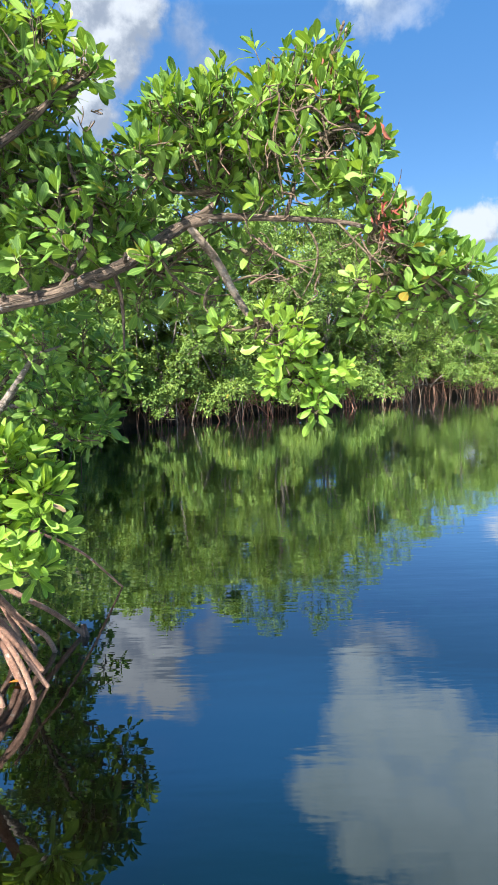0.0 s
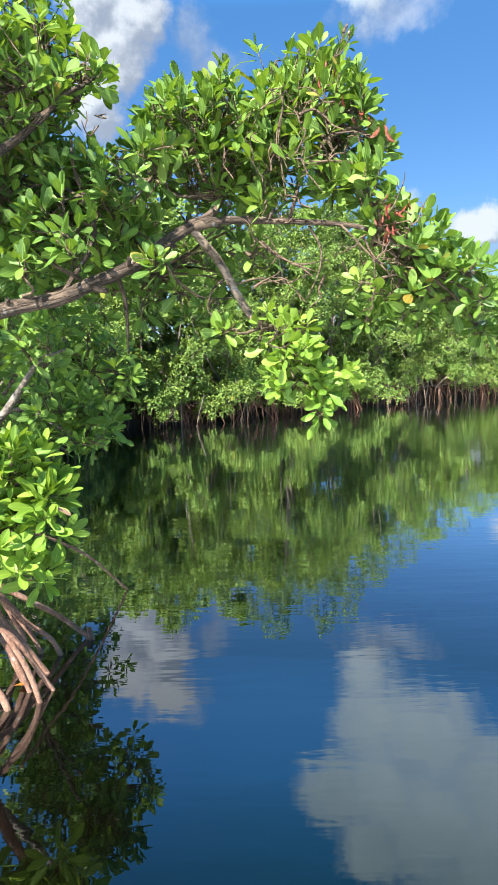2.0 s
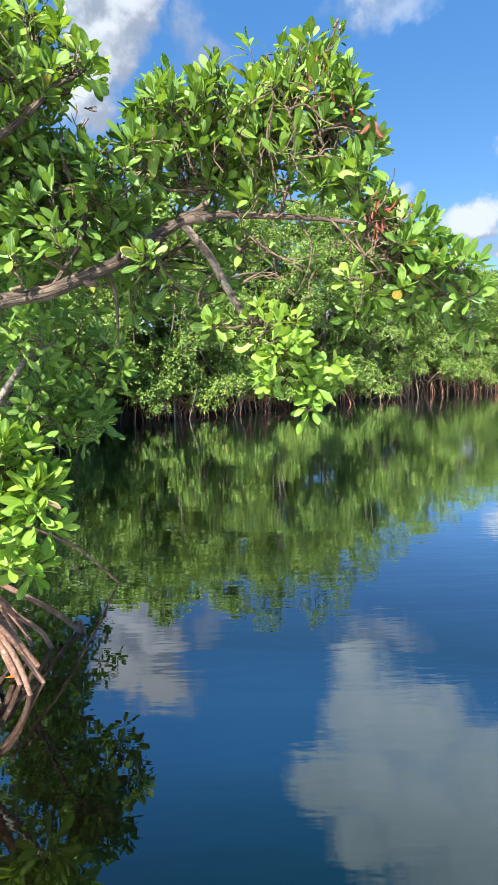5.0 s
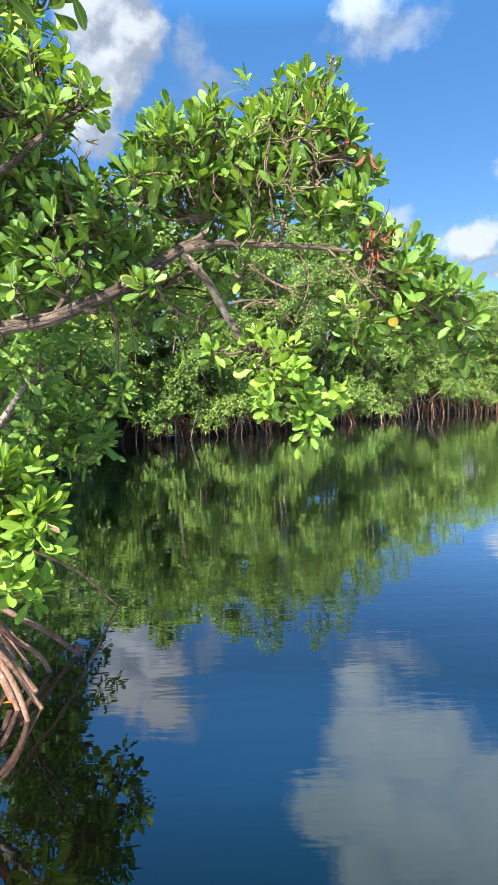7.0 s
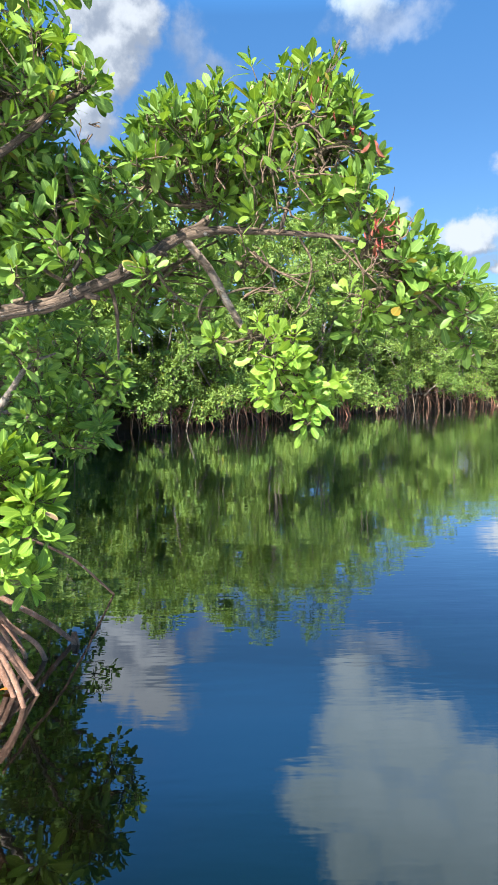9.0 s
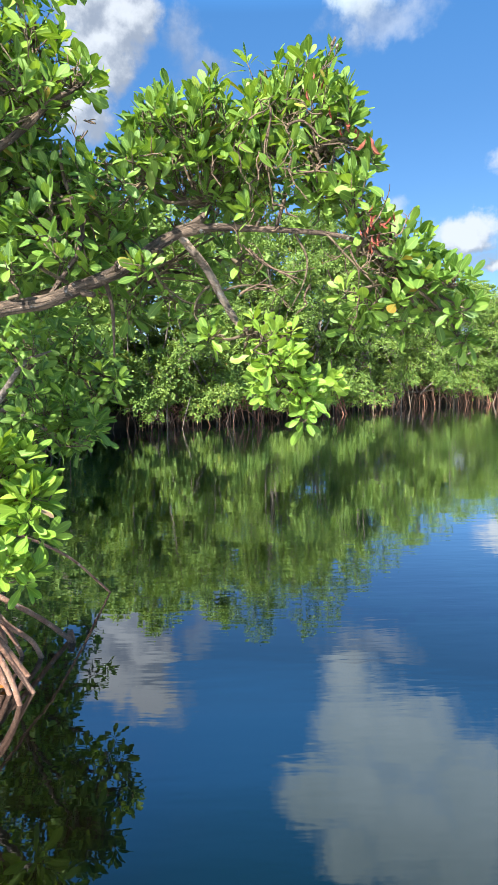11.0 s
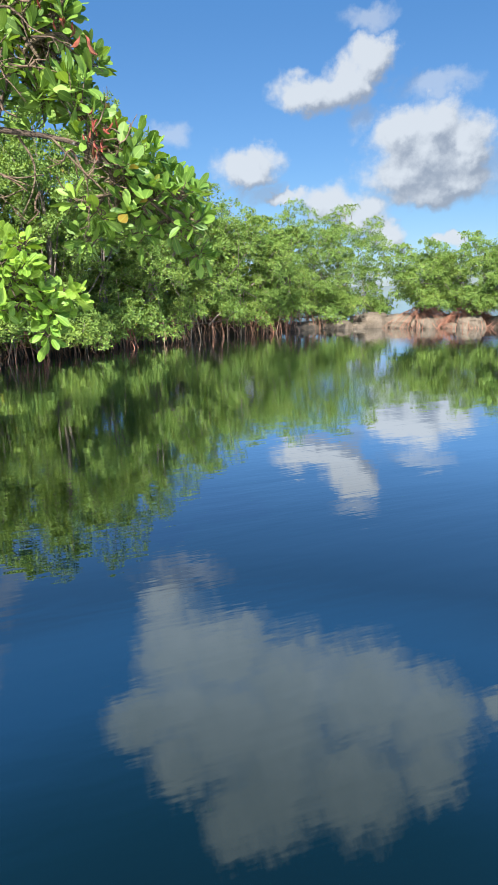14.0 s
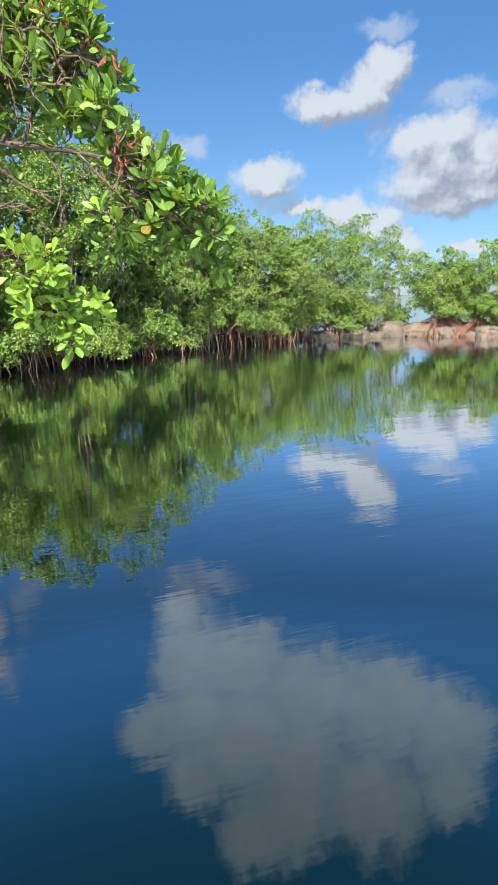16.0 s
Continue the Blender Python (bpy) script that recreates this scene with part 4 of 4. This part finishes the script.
    # unseen high limb with clumps, added to keep sun off the trees behind
    p.limb("limb", [(-1.45, 1.88, 2.2), (-2.0, 1.7, 3.2), (-2.6, 1.4, 4.2), (-3.0, 1.2, 4.9)], [0.035, 0.03, 0.022, 0.01])
    p.spray((-2.8, 1.3, 4.6), 1.30, [(-2.3, 5.0, 0.45), (-2.9, 5.3, 0.5), (-3.5, 5.0, 0.5), (-2.6, 5.7, 0.45), (-3.2, 5.9, 0.5)], 14)
    p.spray((-3.2, 1.6, 4.6), 2.10, [(-2.6, 5.2, 0.45), (-3.2, 5.6, 0.5), (-3.9, 5.2, 0.5), (-4.4, 5.6, 0.5), (-3.4, 4.8, 0.45)], 14)
    # unseen limb and two clumps, added to shade the upper-left leaves
    p.limb("limb", [(-1.5, 1.9, 2.0), (-1.9, 1.4, 2.8), (-2.0, 1.0, 3.4), (-1.8, 0.9, 3.8)], [0.03, 0.026, 0.02, 0.008])
    p.spray((-1.9, 0.8, 3.6), 0.90, [(-1.62, 4.05, 0.24), (-1.9, 3.85, 0.28)], 18)
    p.finish(LEAF, LEAF_SINGLE, 300, (0.046, 0.1), (5, 9), (8, 78), wide=0.9)


NEARER = Matrix.Translation((0.07, -0.07, 1.42)) @ Matrix.Scale(0.925, 4) @ Matrix.Translation((-0.07, 0.07, -1.42))

build_near_tree()


def build_dead_leaves():
    """Dry red-brown leaves caught among the green ones of the near tree."""
    tree = next(o for o in scene.objects if o.get("label", "").startswith("large leafy"))
    rng = np.random.default_rng(8)
    v, t, q, uv = blade(0.45, 1.3)
    shape = mesh_of("dead_leaf", v * (1, 0.42, 1) + np.outer(np.sin(v[:, 0] * 9), (0, 0.05, 0.05)), t, q, DEAD_LEAF)
    for x, y, z, number, size in [(0.405, 1.99, 2.135, 3, 0.046), (0.40, 2.05, 2.19, 4, 0.035), (0.44, 1.92, 1.885, 9, 0.028), (0.440, 1.90, 1.815, 7, 0.036), (0.42, 1.92, 1.86, 5, 0.026), (0.25, 2.02, 2.33, 3, 0.032), (0.33, 2.0, 2.21, 3, 0.03)]:
        for k in range(number):
            ob = new("dead_leaf", shape)
            ob.parent = tree
            turn = Euler((rng.uniform(0, 6.28), radians(90) + rng.normal(0, 0.5), rng.uniform(0, 6.28))).to_matrix().to_4x4()
            ob.matrix_local = Matrix.Translation(Vector((x, y, z)) + Vector(rng.normal(0, 0.018, 3)) - tree.location) @ turn @ Matrix.Scale(size * rng.uniform(0.75, 1.2), 4)
            tagged(ob, "dry red-brown curled leaf")
    for x, z in ((0.318, 2.475), (0.335, 2.468), (0.326, 2.488)):  # dark flower buds on a bare stalk
        v, q = tube([(0.29, 2.12, 2.40), (x - 0.01, 2.12, z - 0.03), (x, 2.12, z - 0.006), (x, 2.12, z), (x + 0.002, 2.12, z + 0.008), (x + 0.003, 2.12, z + 0.014)], [0.0018, 0.0014, 0.0018, 0.005, 0.0048, 0.001], 8, 3)
        part("bud", mesh_of("bud", v, None, q, BARK), tree, "dark dry flower bud")
    tree.matrix_world = NEARER @ Matrix.Translation(tree.location)


build_dead_leaves()


def fallen_leaf(x, y, z, turn, size, colour, label):
    m, n = material("fallen_leaf")
    where = n.add("ShaderNodeTexCoord").outputs["Object"]
    tone = n.mix(n.noise(where, 4.0).outputs[0], colour, tuple(c * 0.55 for c in colour))
    skin = n.add("ShaderNodeBsdfPrincipled", {"Base Color": tone, "Roughness": 0.5})
    n.add("ShaderNodeOutputMaterial", {0: skin.outputs[0]})
    v, t, q, uv = blade(0.06, 0.2)
    ob = new("fallen_leaf", mesh_of("fallen_leaf", v, t, q, m, uv))
    ob.matrix_world = pose(x, y, z, 3, -3, turn) @ Matrix.Scale(size, 4)
    return tagged(ob, label, "leaf") if label else ob


# ---- bush on arching roots ----
def build_bush():
    bush = thing("mangrove_bush", (-1.35, 2.7, 0.0), "bright green young mangrove bush on arching pinkish roots", "bush")
    p = Plant(bush, 21, ROOT_BARK)
    p.limb("stem", [(-1.38, 2.7, 0.32), (-1.28, 2.55, 0.55), (-1.02, 2.35, 0.82), (-0.9, 2.25, 1.0)], [0.035, 0.03, 0.02, 0.008])
    p.spray((-0.98, 2.3, 0.85), 2.25, [(-0.89, 0.97, 0.15), (-0.82, 0.85, 0.11), (-0.93, 0.75, 0.12), (-0.78, 0.94, 0.07), (-0.85, 0.65, 0.06), (-0.94, 1.07, 0.11), (-1.10, 0.95, 0.18), (-1.12, 0.75, 0.15)], 20)
    p.finish(YOUNG_LEAF, YOUNG_SINGLE, 120, (0.095, 0.15), (7, 10), (12, 70), wide=0.72)
    withered = fallen_leaf(-0.73, 2.20, 0.91, 25, 0.07, (0.40, 0.26, 0.14), "")
    withered.name, withered.parent = "dead_leaf", bush
    withered.matrix_local = Matrix.Translation(Vector((-0.735, 2.12, 0.925)) - bush.location) @ Euler((0.4, 0.5, 0.3)).to_matrix().to_4x4() @ Matrix.Scale(0.075, 4)
    rng = np.random.default_rng(5)
    # start, foot and how much each root bows upwards
    roots = [((-1.42, 2.72, 0.46), (-0.87, 2.98, -0.02), 0.05), ((-1.36, 2.56, 0.52), (-0.915, 2.37, -0.08), 0.13), ((-1.32, 2.42, 0.46), (-0.87, 2.48, -0.08), 0.11), ((-1.36, 2.60, 0.40), (-1.03, 2.53, -0.08), 0.08),
             ((-1.36, 2.78, 0.36), (-0.95, 2.79, -0.08), 0.10), ((-1.42, 2.50, 0.36), (-1.02, 2.30, -0.08), 0.05), ((-1.36, 2.86, 0.34), (-1.20, 2.95, -0.08), 0.08), ((-1.36, 2.74, 0.40), (-1.06, 2.82, -0.08), 0.10),
             ((-1.34, 2.64, 0.44), (-0.98, 2.44, -0.08), 0.04), ((-1.44, 2.46, 0.28), (-1.11, 2.22, -0.08), 0.04), ((-1.36, 2.62, 0.50), (-0.93, 2.60, -0.08), 0.03), ((-1.30, 2.80, 0.28), (-1.10, 2.68, -0.08), 0.02),
             ((-1.26, 2.86, 0.66), (-0.77, 3.70, -0.10), 0.10)]
    for k, (start, foot, bow) in enumerate(roots):
        start, foot = np.array(start), np.array(foot)
        line = [start + (foot - start) * f + (0, 0, 4 * bow * f * (1 - f)) + rng.normal(0, 0.008, 3) * (0 < f < 1) for f in (0, 0.2, 0.4, 0.6, 0.8, 1.0)]
        r = 0.0075 if k == 12 else rng.uniform(0.010, 0.0155)
        v, q = tube(line, [r * 1.1, r, r, r * 0.95, r * 0.9], 12, 7, 0.07, rng)
        root = part("prop_root", mesh_of("prop_root", v, None, q, ROOT_BARK), bush, "arching pinkish-brown prop root")
        longest = root if k == 0 else longest
    for k in range(7):  # short rootlets where the longest root meets the water
        a = rng.uniform(-0.9, 0.9)
        top = np.array((-0.88 + rng.normal(0, 0.015), 2.97, 0.06))
        foot = top + (0.06 * math.sin(a) + 0.02, 0.05 * math.cos(a) * rng.choice((-1, 1)), -0.2)
        v, q = tube([top, (top + foot) / 2 + rng.normal(0, 0.01, 3), foot], [0.007, 0.006, 0.005], 6, 4, 0.05, rng)
        part("rootlet", mesh_of("rootlet", v, None, q, ROOT_BARK), longest)


build_bush()


# ---- shaded tree behind the limb ----
def build_shaded_tree():
    tree = thing("mangrove_tree", (-2.50, 4.90, 0.00), "shaded dark green mangrove with slim grey branches over the water", "tree")
    p = Plant(tree, 31, BARK)
    p.limb("trunk", [(-2.50, 4.90, -0.20), (-2.40, 4.90, 0.60), (-2.20, 4.80, 1.40), (-1.90, 4.70, 2.20)], [0.07, 0.06, 0.05, 0.03])
    p.limb("branch", [(-2.40, 4.90, 0.70), (-1.90, 4.60, 1.05), (-1.50, 4.40, 1.35), (-1.20, 4.40, 1.50)], [0.03, 0.025, 0.018, 0.006])
    p.limb("branch", [(-2.30, 4.85, 0.60), (-1.80, 4.60, 0.80), (-1.40, 4.50, 0.92), (-1.10, 4.45, 0.90)], [0.02, 0.016, 0.01, 0.005])
    p.spray((-1.60, 4.50, 1.20), 4.4, [(-1.65, 1.48, 0.32), (-1.48, 1.32, 0.23), (-1.62, 1.09, 0.30), (-1.26, 1.04, 0.16), (-1.13, 0.92, 0.10), (-1.50, 0.82, 0.22), (-1.68, 1.75, 0.30), (-1.90, 0.90, 0.30)], 8, 0.6)
    p.spray((-1.70, 4.60, 2.00), 4.6, [(-1.52, 1.75, 0.25), (-1.80, 2.10, 0.35), (-1.60, 2.20, 0.28), (-1.90, 2.50, 0.35), (-1.40, 2.60, 0.30)], 9, 0.6)
    p.limb("branch", [(-1.9, 4.6, 1.05), (-1.4, 3.7, 1.15), (-1.0, 3.1, 1.1), (-0.78, 2.9, 1.05)], [0.016, 0.013, 0.009, 0.004])
    p.spray((-0.95, 3.05, 1.1), 2.95, [(-0.78, 1.06, 0.09), (-0.72, 1.15, 0.08), (-0.80, 1.2, 0.12), (-1.0, 1.25, 0.15), (-1.05, 1.5, 0.15), (-0.95, 1.05, 0.1)], 16)
    # foliage that hangs between the limb and the water
    p.limb("branch", [(-1.9, 4.6, 1.2), (-1.5, 4.1, 1.45), (-1.1, 3.7, 1.45), (-0.8, 3.6, 1.35), (-0.72, 3.6, 1.2)], [0.016, 0.014, 0.010, 0.006, 0.003])
    p.spray((-0.95, 3.65, 1.38), 3.60, [(-0.82, 1.52, 0.10), (-0.98, 1.40, 0.12), (-0.76, 1.37, 0.09), (-0.84, 1.22, 0.10), (-0.86, 1.06, 0.09), (-1.06, 1.18, 0.13), (-1.15, 1.55, 0.14), (-0.98, 1.62, 0.10)], 17)
    p.limb("branch", [(-1.6, 3.1, 0.95), (-1.3, 2.95, 1.12), (-1.14, 2.9, 1.28), (-1.02, 2.9, 1.44), (-0.9, 2.95, 1.5)], [0.024, 0.021, 0.018, 0.012, 0.004], "slim grey branch", 10, GREY_TWIG)
    p.finish(LEAF, LEAF_SINGLE, 90, (0.08, 0.125), wide=0.85)


build_shaded_tree()


# ---- fallen leaves ----
fallen_leaf(-1.10, 2.50, 0.012, 10, 0.085, (0.42, 0.14, 0.02), "orange fallen leaf floating among the roots")
